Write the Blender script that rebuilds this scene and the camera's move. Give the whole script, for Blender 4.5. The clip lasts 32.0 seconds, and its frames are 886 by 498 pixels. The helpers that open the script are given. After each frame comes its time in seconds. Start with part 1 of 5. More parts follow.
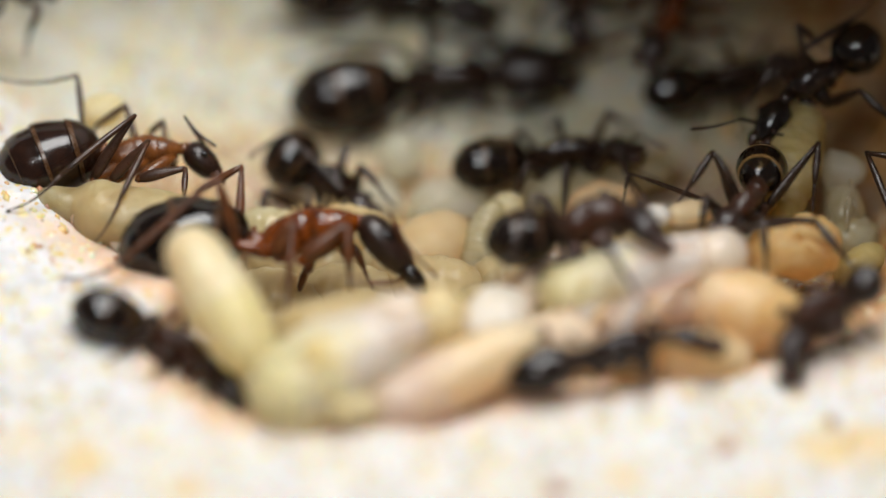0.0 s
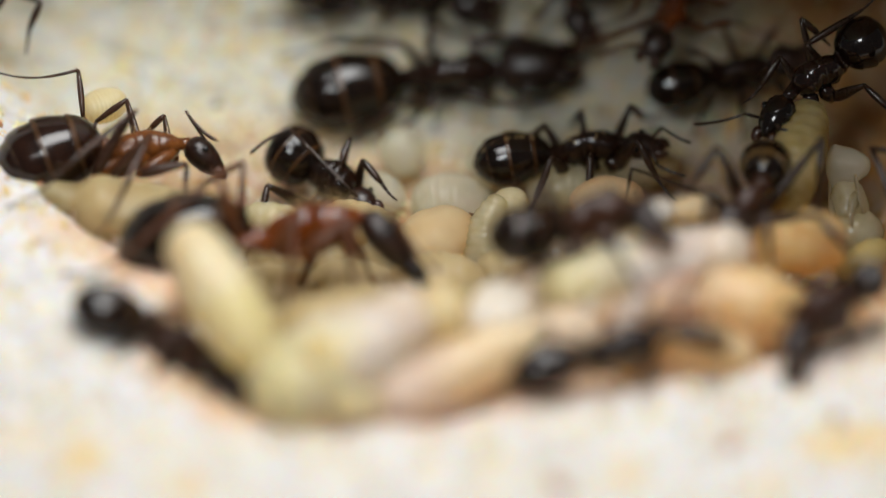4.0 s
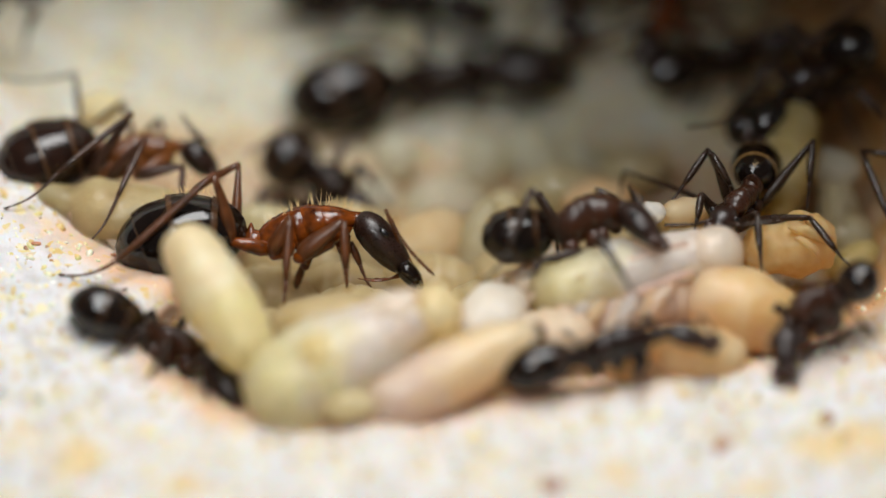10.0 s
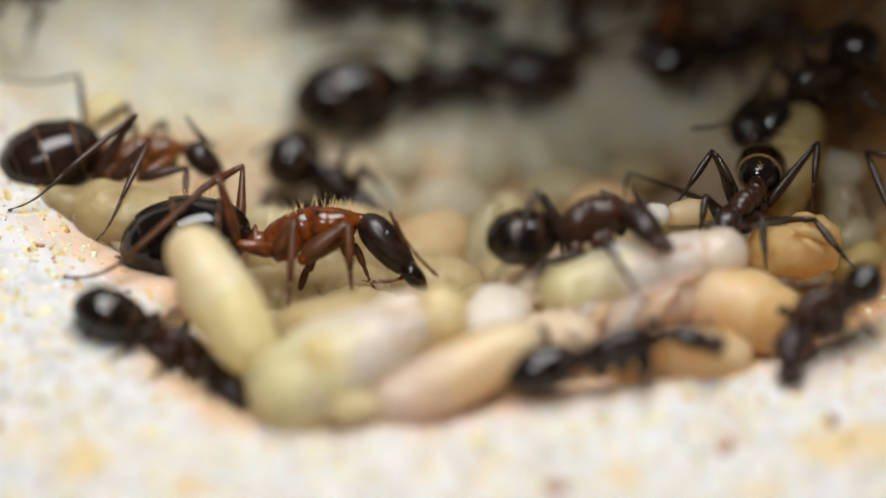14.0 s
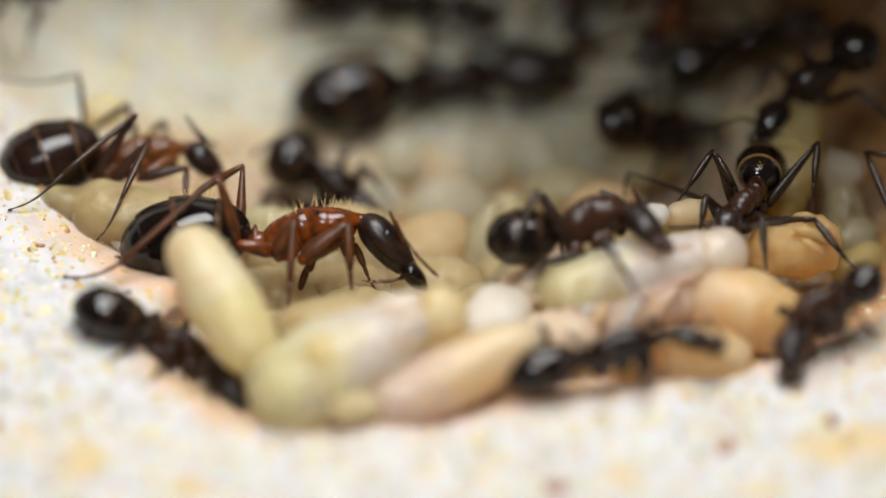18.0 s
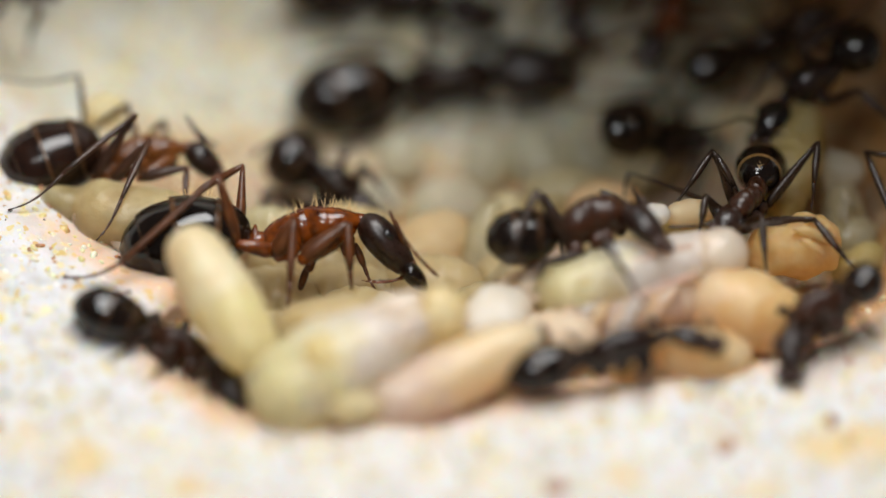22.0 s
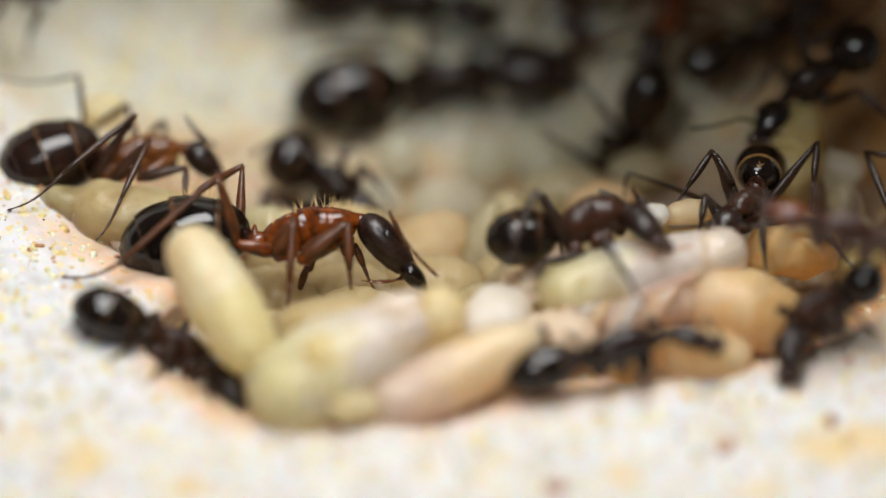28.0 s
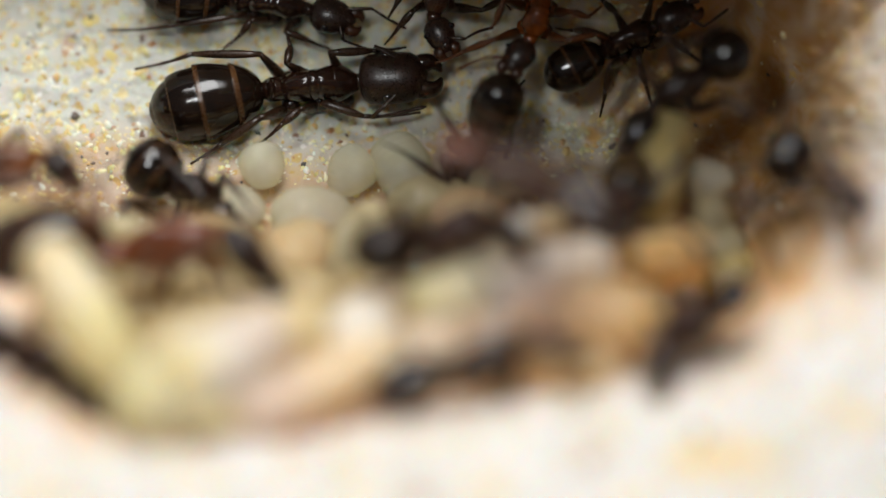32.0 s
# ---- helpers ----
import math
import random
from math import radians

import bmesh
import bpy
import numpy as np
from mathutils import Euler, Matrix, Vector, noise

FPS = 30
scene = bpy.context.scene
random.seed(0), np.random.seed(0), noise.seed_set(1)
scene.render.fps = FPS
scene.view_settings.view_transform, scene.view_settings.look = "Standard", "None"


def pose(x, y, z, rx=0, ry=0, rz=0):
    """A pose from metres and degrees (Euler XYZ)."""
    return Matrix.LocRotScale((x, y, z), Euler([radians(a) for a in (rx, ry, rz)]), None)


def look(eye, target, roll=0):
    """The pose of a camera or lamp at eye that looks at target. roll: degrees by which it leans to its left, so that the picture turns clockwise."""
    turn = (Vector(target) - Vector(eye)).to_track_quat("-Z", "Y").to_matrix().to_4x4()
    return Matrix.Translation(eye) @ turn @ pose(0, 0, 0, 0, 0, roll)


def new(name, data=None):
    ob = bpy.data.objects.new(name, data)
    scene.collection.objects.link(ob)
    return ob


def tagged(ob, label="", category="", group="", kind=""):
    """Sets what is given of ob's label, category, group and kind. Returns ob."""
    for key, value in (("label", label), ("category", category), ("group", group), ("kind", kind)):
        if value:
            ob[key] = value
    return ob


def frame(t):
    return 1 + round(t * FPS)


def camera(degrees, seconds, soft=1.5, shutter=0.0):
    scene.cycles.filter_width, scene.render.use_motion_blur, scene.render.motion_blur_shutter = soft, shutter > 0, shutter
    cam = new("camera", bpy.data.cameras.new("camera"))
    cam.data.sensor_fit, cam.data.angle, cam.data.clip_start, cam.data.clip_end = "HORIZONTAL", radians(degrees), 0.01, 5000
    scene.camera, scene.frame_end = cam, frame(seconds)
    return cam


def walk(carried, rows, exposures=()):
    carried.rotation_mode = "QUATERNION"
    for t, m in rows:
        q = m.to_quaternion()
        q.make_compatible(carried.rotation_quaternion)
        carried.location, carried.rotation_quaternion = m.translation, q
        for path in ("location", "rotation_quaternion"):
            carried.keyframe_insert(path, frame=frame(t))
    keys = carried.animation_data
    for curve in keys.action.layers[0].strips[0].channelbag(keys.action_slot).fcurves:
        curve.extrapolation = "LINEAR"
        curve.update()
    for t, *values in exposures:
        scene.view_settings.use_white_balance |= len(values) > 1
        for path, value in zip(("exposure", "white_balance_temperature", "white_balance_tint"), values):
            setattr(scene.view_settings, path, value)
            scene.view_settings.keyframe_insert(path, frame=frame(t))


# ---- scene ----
PITCH = 30.0                      # the lens looks down on the block by this much
CP, SP = math.cos(radians(PITCH)), math.sin(radians(PITCH))


def P(u, v, w):
    """A place in the nest in millimetres: across, up the tilted block, into it."""
    return Vector((u, w * CP + v * SP, v * CP - w * SP)) * 0.001


def D(u, v, w):
    """A direction in the same axes."""
    return (P(u, v, w) * 1000).normalized()


# ---- camera ----
STAND = 450.0                     # lens to the nursing workers, mm
cam = camera(3.326, 32.0)
cam.data.dof.use_dof = True
cam.data.dof.focus_distance = STAND * 0.001
cam.data.dof.aperture_fstop = 13.5


def view(left, up, ahead):
    """Camera pose: turned left and up in degrees, moved ahead on its rail in mm."""
    return Matrix.Translation(P(0, 0, ahead - STAND)) @ pose(0, 0, 0, 90 - PITCH) @ pose(0, 0, 0, up, left, 0)


PATH = [    # seconds, turn left, turn up, way ahead
    (0, -0.0016, 0.0036, 1.8), (0.5, -0.0016, 0.0044, 1.8), (1, -0.0022, 0.0032, 1.8), (1.5, -0.0016, 0.0064, 1.8),
    (2, 0.0042, 0.0014, 1.8), (2.5, 0.0076, 0.0032, 1.8), (3, -0.0079, 0.0013, 2.1), (3.5, 0.0120, -0.0136, 4.5),
    (5.5, -0.0168, -0.0099, -0.30), (6, -0.0162, -0.0166, -0.30), (6.5, -0.0227, -0.0098, 0.42), (7, -0.0123, -0.0087, 1.27),
    (7.5, -0.0262, -0.0104, 2.38), (8, -0.0093, -0.0193, 1.70), (8.5, -0.0097, -0.0228, 0.00), (9, -0.0072, -0.0233, -0.30),
    (9.5, -0.0158, -0.0197, -1.9), (10, -0.0161, -0.0067, 0.00), (10.5, -0.0114, -0.0097, 0.51), (11, -0.0064, -0.0098, 0.34),
    (11.5, 0.0032, -0.0066, 0.42), (12, 0.0000, 0.0000, 0.42), (12.5, 0.0000, 0.0000, 0.42), (14.5, 0.0000, 0.0000, 0.42),
    (16.5, 0.0000, 0.0000, 0.42), (20, 0.0000, 0.0000, 0.42), (23, 0.0000, 0.0000, 0.42), (23.5, 0.0000, 0.0000, 0.42),
    (24, -0.0032, 0.0000, 0.42), (24.5, -0.0098, 0.0000, 0.42), (25, -0.0098, 0.0000, 0.42), (25.5, -0.0098, 0.0000, 0.42),
    (27.5, -0.0066, 0.0000, 0.42), (28, -0.0016, 0.0000, 0.42), (28.5, -0.0032, -0.0098, 0.42), (29, -0.0195, -0.0162, 0.42),
    (29.5, -0.1367, 0.0095, 0.68), (30, -0.2910, 0.0064, 0.68), (30.5, -0.4668, 0.0047, 1.02), (31, -0.5273, 0.0205, 3.82),
    (31.5, -0.5051, 0.0250, 7.65), (32, -0.5180, 0.0385, 7.82),
]
walk(cam, [(t, view(a, b, c)) for t, a, b, c in PATH],
     [(0, -0.02), (1, -0.15), (2, -0.10), (3.5, -0.12), (6, -0.15), (12, -0.15), (18, -0.09), (25, -0.09), (29.5, -0.08), (31, -0.03), (32, 0.03)])

# ---- light ----
world = bpy.data.worlds.new("world")
scene.world = world
world.use_nodes = True
world.node_tree.nodes["Background"].inputs[0].default_value = (0.97, 0.98, 1.0, 1)
world.node_tree.nodes["Background"].inputs[1].default_value = 0.085


def lamp(name, place, target, sx, sy, watts, colour):
    data = bpy.data.lights.new(name, "AREA")
    data.shape, data.size, data.size_y, data.energy, data.color = "RECTANGLE", sx, sy, watts, colour
    ob = new(name, data)
    ob.matrix_world = look(place, target)
    return ob


lamp("key_lamp", P(3, 56, -38), P(0, -1, 0), 0.046, 0.034, 0.0670, (0.985, 0.988, 0.975))
# added fill from the front, no known source, lifts the brood's undersides
lamp("front_fill", P(-10, 22, -64), P(0, -2, 0), 0.012, 0.010, 0.0150, (0.97, 1.0, 1.0))


# ---- materials ----
def material(name):
    m = bpy.data.materials.new(name)
    m.use_nodes = True
    return m, m.node_tree.nodes, m.node_tree.links, m.node_tree.nodes["Principled BSDF"]


def noise_node(nodes, links, scale, detail=4.0, rough=0.6, kind="noise", coords="Object"):
    tc = nodes.new("ShaderNodeTexCoord")
    n = nodes.new("ShaderNodeTexNoise" if kind == "noise" else "ShaderNodeTexVoronoi")
    n.inputs["Scale"].default_value = scale
    if kind == "noise":
        n.inputs["Detail"].default_value, n.inputs["Roughness"].default_value = detail, rough
    links.new(tc.outputs[coords], n.inputs["Vector"])
    return n


def ramp(nodes, links, src, stops):
    r = nodes.new("ShaderNodeValToRGB")
    while len(r.color_ramp.elements) < len(stops):
        r.color_ramp.elements.new(0.5)
    for e, (p, c) in zip(r.color_ramp.elements, stops):
        e.position, e.color = p, (*c, 1)
    links.new(src, r.inputs[0])
    return r


def mix(nodes, links, fac, a, b, mode="MIX"):
    n = nodes.new("ShaderNodeMix")
    n.data_type, n.blend_type = "RGBA", mode
    for sock, val in ((n.inputs[0], fac), (n.inputs[6], a), (n.inputs[7], b)):
        if isinstance(val, bpy.types.NodeSocket):
            links.new(val, sock)
        elif isinstance(val, tuple):
            sock.default_value = (*val, 1)
        else:
            sock.default_value = val
    return n.outputs[2]


def bump(nodes, links, src, strength, dist, bsdf):
    b = nodes.new("ShaderNodeBump")
    b.inputs["Strength"].default_value, b.inputs["Distance"].default_value = strength, dist
    links.new(src, b.inputs["Height"])
    links.new(b.outputs[0], bsdf.inputs["Normal"])


def chitin(name, dark, light, rough=0.25, sss=0.0, coat=0.25, relief=0.25, scale=2200):
    m, n, l, b = material(name)
    big = noise_node(n, l, scale, 4)
    fine = noise_node(n, l, 16000, 3)
    r = ramp(n, l, big.outputs["Fac"], [(0.3, dark), (0.7, light)])
    l.new(r.outputs[0], b.inputs["Base Color"])
    rr = ramp(n, l, fine.outputs["Fac"], [(0.3, (rough * 0.7,) * 3), (0.75, (rough * 1.5,) * 3)])
    l.new(rr.outputs[0], b.inputs["Roughness"])
    b.inputs["IOR"].default_value = 1.48
    b.inputs["Coat Weight"].default_value, b.inputs["Coat Roughness"].default_value = coat, 0.12
    if sss:
        b.inputs["Subsurface Weight"].default_value, b.inputs["Subsurface Scale"].default_value = sss, 0.0002
        b.inputs["Subsurface Radius"].default_value = (1.0, 0.3, 0.1)
    bump(n, l, fine.outputs["Fac"], relief, 0.00001, b)
    return m


CH_BLACK = chitin("black_chitin", (0.0035, 0.002, 0.0014), (0.011, 0.0052, 0.0028), 0.11, 0.0, 0.0, 0.12, 1300)
CH_BROWN = chitin("brown_chitin", (0.008, 0.0035, 0.0022), (0.021, 0.0078, 0.004), 0.15, 0.0, 0.0, 0.15)
CH_RED = chitin("red_chitin", (0.024, 0.005, 0.0010), (0.22, 0.048, 0.004), 0.15, 0.0, 0.1, 0.5, 2400)
CH_RUST = chitin("rust_chitin", (0.012, 0.0045, 0.0024), (0.058, 0.017, 0.0052), 0.30, 0.0, 0.05, 0.6, 1200)
CH_LEG = chitin("leg_chitin", (0.036, 0.0105, 0.0026), (0.125, 0.037, 0.008), 0.34, 0.0, 0.0, 0.3)
CH_DARKLEG = chitin("dark_leg_chitin", (0.012, 0.0058, 0.003), (0.036, 0.0155, 0.007), 0.3, 0.0, 0.0, 0.3)
CH_TAWNY = chitin("tawny_chitin", (0.040, 0.011, 0.0025), (0.20, 0.064, 0.013), 0.26, 0.0, 0.05, 0.5, 1800)
CH_TAWNYLEG = chitin("tawny_leg_chitin", (0.018, 0.008, 0.0045), (0.062, 0.024, 0.011), 0.32, 0.0, 0.0, 0.3)
BAND = chitin("brown_band", (0.03, 0.012, 0.004), (0.075, 0.032, 0.010), 0.25, 0.0, 0.0)
GOLD = chitin("golden_band", (0.16, 0.085, 0.025), (0.34, 0.20, 0.07), 0.3, 0.0, 0.0)
HAIR = chitin("golden_hair", (0.55, 0.36, 0.14), (0.75, 0.52, 0.24), 0.4)
CH_HEAD = chitin("satin_head_chitin", (0.009, 0.004, 0.0028), (0.026, 0.010, 0.0055), 0.3, 0.0, 0.0, 0.5)
EYE = chitin("eye_black", (0.004, 0.004, 0.005), (0.012, 0.010, 0.010), 0.12)


def wax(name, a, b_, rough, depth_mm=0.9, scale=900, tint=(1.0, 0.92, 0.82), passing=0.5, relief=6000):
    """Soft translucent flesh or silk."""
    m, n, l, b = material(name)
    big = noise_node(n, l, scale, 3)
    fine = noise_node(n, l, relief, 4)
    r = ramp(n, l, big.outputs["Fac"], [(0.32, a), (0.68, b_)])
    l.new(r.outputs[0], b.inputs["Base Color"])
    rr = ramp(n, l, fine.outputs["Fac"], [(0.3, (rough * 0.8,) * 3), (0.7, (rough * 1.3,) * 3)])
    l.new(rr.outputs[0], b.inputs["Roughness"])
    b.inputs["Subsurface Weight"].default_value, b.inputs["Subsurface Scale"].default_value = 1.0, depth_mm * 0.002
    b.inputs["Subsurface Radius"].default_value = tint
    b.inputs["IOR"].default_value = 1.45
    bump(n, l, fine.outputs["Fac"], 0.35, 0.00003, b)
    through_light = n.new("ShaderNodeBsdfTranslucent")
    l.new(r.outputs[0], through_light.inputs[0])
    both = n.new("ShaderNodeMixShader")
    both.inputs[0].default_value = passing
    l.new(b.outputs[0], both.inputs[1])
    l.new(through_light.outputs[0], both.inputs[2])
    l.new(both.outputs[0], n["Material Output"].inputs[0])
    return m


def jelly(name, a, b_, veil=0.8, rough=0.14, scale=700, passing=0.5, relief=1800, deep=1.2):
    """Wet, half-clear flesh: wax with a glossy film, part of the light going straight through."""
    m = wax(name, a, b_, rough, deep, scale, (1.0, 0.93, 0.84), passing, relief)
    n, l = m.node_tree.nodes, m.node_tree.links
    b = n["Principled BSDF"]
    b.inputs["Coat Weight"].default_value, b.inputs["Coat Roughness"].default_value = 0.5, 0.1
    n["Bump"].inputs["Distance"].default_value = 0.00006
    l.new(n["Bump"].outputs[0], b.inputs["Coat Normal"])
    clear = n.new("ShaderNodeBsdfTransparent")
    clear.inputs[0].default_value = (1.0, 0.97, 0.88, 1)
    both = n.new("ShaderNodeMixShader")
    both.inputs[0].default_value = veil
    l.new(clear.outputs[0], both.inputs[1])
    l.new(n["Mix Shader"].outputs[0], both.inputs[2])
    l.new(both.outputs[0], n["Material Output"].inputs[0])
    return m


def clear_skin(name, tones, tail, crown, veil=0.76):
    """A glassy skin whose milk, yellow and lilac follow the body from tail to crown; a little of the light goes straight through."""
    m = wax(name, tones[0], tones[1], 0.34, 1.0, 600, passing=0.34, relief=1800)
    n, l = m.node_tree.nodes, m.node_tree.links
    axis = crown - tail
    tc = n.new("ShaderNodeTexCoord")
    along = n.new("ShaderNodeVectorMath")
    along.operation = "DOT_PRODUCT"
    l.new(tc.outputs["Object"], along.inputs[0])
    along.inputs[1].default_value = axis / axis.length_squared
    cloud = noise_node(n, l, 650, 2.5)
    add = n.new("ShaderNodeMath")
    add.operation = "MULTIPLY_ADD"
    l.new(cloud.outputs["Fac"], add.inputs[0])
    add.inputs[1].default_value = 1.7
    l.new(along.outputs["Value"], add.inputs[2])
    lift = n.new("ShaderNodeMath")
    l.new(add.outputs[0], lift.inputs[0])
    lift.inputs[1].default_value = -0.41
    k = ramp(n, l, lift.outputs[0], [(i / (len(tones) - 1), c) for i, c in enumerate(tones)])
    l.new(k.outputs[0], n["Principled BSDF"].inputs["Base Color"])
    l.new(k.outputs[0], n["Translucent BSDF"].inputs[0])
    n["Bump"].inputs["Strength"].default_value, n["Bump"].inputs["Distance"].default_value = 0.9, 0.00012
    n["Principled BSDF"].inputs["Coat Weight"].default_value = 0.1
    n["Principled BSDF"].inputs["Coat Roughness"].default_value = 0.22
    l.new(n["Bump"].outputs[0], n["Principled BSDF"].inputs["Coat Normal"])
    clear = n.new("ShaderNodeBsdfTransparent")
    clear.inputs[0].default_value = (1.0, 0.97, 0.9, 1)
    both = n.new("ShaderNodeMixShader")
    both.inputs[0].default_value = veil
    l.new(clear.outputs[0], both.inputs[1])
    l.new(n["Mix Shader"].outputs[0], both.inputs[2])
    # wet film on top
    film = n.new("ShaderNodeBsdfAnisotropic")
    film.inputs["Roughness"].default_value = 0.32
    ripple = noise_node(n, l, 1000, 2.0)
    dent = n.new("ShaderNodeBump")
    dent.inputs["Strength"].default_value, dent.inputs["Distance"].default_value = 0.7, 0.00012
    l.new(ripple.outputs["Fac"], dent.inputs["Height"])
    l.new(dent.outputs[0], film.inputs["Normal"])
    wet = n.new("ShaderNodeMixShader")
    wet.inputs[0].default_value = 0.016
    l.new(both.outputs[0], wet.inputs[1])
    l.new(film.outputs[0], wet.inputs[2])
    l.new(wet.outputs[0], n["Material Output"].inputs[0])
    return m


BEIGE = wax("beige_brood", (0.58, 0.45, 0.23), (0.73, 0.59, 0.35), 0.3, 0.8, 600)
CREAM = wax("cream_larva", (0.80, 0.66, 0.36), (0.90, 0.78, 0.50), 0.36, 0.8, 500)
YELLOW = wax("yellow_larva", (0.60, 0.46, 0.16), (0.76, 0.62, 0.32), 0.3, 0.8, 700)
YOLK = wax("yolk_gut", (0.78, 0.63, 0.30), (0.88, 0.75, 0.44), 0.4, 0.8, 700)
MILK = jelly("milky_larva", (0.78, 0.77, 0.56), (0.93, 0.92, 0.76), 0.62, 0.1, 800)
PALE = jelly("pale_larva", (0.62, 0.53, 0.30), (0.80, 0.71, 0.47), 0.88, 0.14, 1100)
WHITE = wax("white_pupa", (0.88, 0.80, 0.68), (0.96, 0.92, 0.84), 0.34, 0.6, 500)
PINKISH = wax("pinkish_pupa", (0.88, 0.66, 0.46), (0.95, 0.80, 0.62), 0.36, 0.5, 900)
TAN = wax("tan_cocoon", (0.80, 0.55, 0.31), (0.92, 0.72, 0.45), 0.38, 0.8, 330, relief=2600)
PEACH = wax("peach_brood", (0.86, 0.58, 0.29), (0.94, 0.74, 0.46), 0.38, 0.8, 600, relief=2600)
AMBER = wax("amber_cocoon", (0.74, 0.53, 0.28), (0.85, 0.67, 0.41), 0.5, 0.8, 420, relief=2600)
ORANGE = wax("orange_cocoon", (0.76, 0.47, 0.17), (0.90, 0.68, 0.34), 0.42, 0.6, 900, relief=4000)
ROSE = jelly("rosy_glass", (0.88, 0.63, 0.49), (0.97, 0.81, 0.68), 0.9, 0.24, 600, deep=0.6)
PEARL = jelly("pearl_glass", (0.90, 0.75, 0.62), (0.97, 0.87, 0.73), 0.84, 0.2, 600, deep=0.8)
HONEY = jelly("honey_glass", (0.90, 0.70, 0.37), (0.97, 0.85, 0.55), 0.84, 0.2, 500, deep=0.8)
UMBER = wax("umber_spot", (0.16, 0.09, 0.04), (0.30, 0.18, 0.09), 0.45, 0.3)
MILKY = ((0.96, 0.86, 0.50), (0.97, 0.88, 0.56), (0.97, 0.91, 0.72), (0.90, 0.78, 0.50), (0.97, 0.91, 0.80), (0.86, 0.80, 0.77), (0.97, 0.91, 0.84), (0.93, 0.82, 0.64), (0.96, 0.86, 0.62))
ROSY = ((0.72, 0.62, 0.34), (0.82, 0.72, 0.44), (0.80, 0.69, 0.44), (0.94, 0.84, 0.68), (0.84, 0.71, 0.62), (0.96, 0.84, 0.73), (0.90, 0.79, 0.72), (0.97, 0.85, 0.68))
PINK_TAN = ((0.84, 0.64, 0.50), (0.80, 0.60, 0.49), (0.90, 0.68, 0.46), (0.88, 0.65, 0.40), (0.92, 0.69, 0.43), (0.93, 0.72, 0.50))
CREAMY = ((0.80, 0.63, 0.38), (0.85, 0.70, 0.44), (0.91, 0.80, 0.55), (0.82, 0.67, 0.34), (0.89, 0.77, 0.41), (0.88, 0.75, 0.38))
TAWNY = ((0.86, 0.61, 0.38), (0.80, 0.53, 0.26), (0.85, 0.60, 0.32), (0.76, 0.47, 0.19), (0.82, 0.55, 0.25))
SANDY = ((0.46, 0.37, 0.16), (0.62, 0.50, 0.27), (0.50, 0.39, 0.19), (0.62, 0.52, 0.30))

# aerated concrete: white body, ochre grains, dark specks, rusty stain by the brood and on the side wall, shade painted
# on the chamber floor
STONE, n, l, b = material("aerated_concrete")
tc = n.new("ShaderNodeTexCoord")
wob = noise_node(n, l, 1800, 3)
shift = n.new("ShaderNodeVectorMath")
shift.operation = "SCALE"
l.new(wob.outputs["Color"], shift.inputs[0])
shift.inputs["Scale"].default_value = 0.0006
moved = n.new("ShaderNodeVectorMath")
l.new(tc.outputs["Object"], moved.inputs[0])
l.new(shift.outputs[0], moved.inputs[1])


def cells(scale):
    v = n.new("ShaderNodeTexVoronoi")
    v.inputs["Scale"].default_value = scale
    l.new(moved.outputs[0], v.inputs["Vector"])
    c = n.new("ShaderNodeSeparateColor")
    l.new(v.outputs["Color"], c.inputs[0])
    return v, c


def grains(col, scale, lo, size, stops):
    v, c = cells(scale)
    pick = ramp(n, l, c.outputs[0], [(lo, (0, 0, 0)), (lo + 0.03, (1, 1, 1))])
    edge = ramp(n, l, v.outputs["Distance"], [(size, (1, 1, 1)), (size + 0.14, (0, 0, 0))])
    tint = ramp(n, l, c.outputs[1], stops)
    return mix(n, l, mix(n, l, 1.0, pick.outputs[0], edge.outputs[0], "MULTIPLY"), col, tint.outputs[0])


big = noise_node(n, l, 240, 4)
mid = noise_node(n, l, 1100, 5)
fine = noise_node(n, l, 7000, 4)
base = ramp(n, l, mid.outputs["Fac"], [(0.28, (0.481, 0.461, 0.452)), (0.5, (0.606, 0.593, 0.606)), (0.66, (0.656, 0.647, 0.664))]).outputs[0]
OCHRE = [(0.15, (0.578, 0.425, 0.136)), (0.55, (0.680, 0.578, 0.306)), (0.9, (0.510, 0.289, 0.119))]
patch = noise_node(n, l, 1250, 2.5)
soft = ramp(n, l, patch.outputs["Fac"], [(0.58, (0, 0, 0)), (0.66, (0.595, 0.595, 0.595))])
col = mix(n, l, soft.outputs[0], base, (0.714, 0.595, 0.357))
wide = noise_node(n, l, 430, 3.5)
broad_patch = ramp(n, l, wide.outputs["Fac"], [(0.48, (0, 0, 0)), (0.62, (0.238, 0.238, 0.238))])
col = mix(n, l, broad_patch.outputs[0], col, (0.595, 0.510, 0.357))
# a painted mask on the mesh: rusty film that the ants left, and floor shade put into the colour
stain_shade = n.new("ShaderNodeAttribute")
stain_shade.attribute_name = "stain_shade"
amount = mix(n, l, 1.0, stain_shade.outputs["Color"], ramp(n, l, mid.outputs["Fac"], [(0.3, (0.6, 0.6, 0.6)), (0.55, (1, 1, 1))]).outputs[0], "MULTIPLY")
two = n.new("ShaderNodeSeparateColor")
l.new(amount, two.inputs[0])
# blue channel: inner wall slightly darker and more olive
col = mix(n, l, two.outputs[2], col, (0.89, 0.91, 0.80), "MULTIPLY")
spotted = mix(n, l, 1.0, stain_shade.outputs["Alpha"], ramp(n, l, wide.outputs["Fac"], [(0.3, (0.2, 0.2, 0.2)), (0.6, (1, 1, 1))]).outputs[0], "MULTIPLY")
col = mix(n, l, spotted, col, (0.70, 0.48, 0.18))
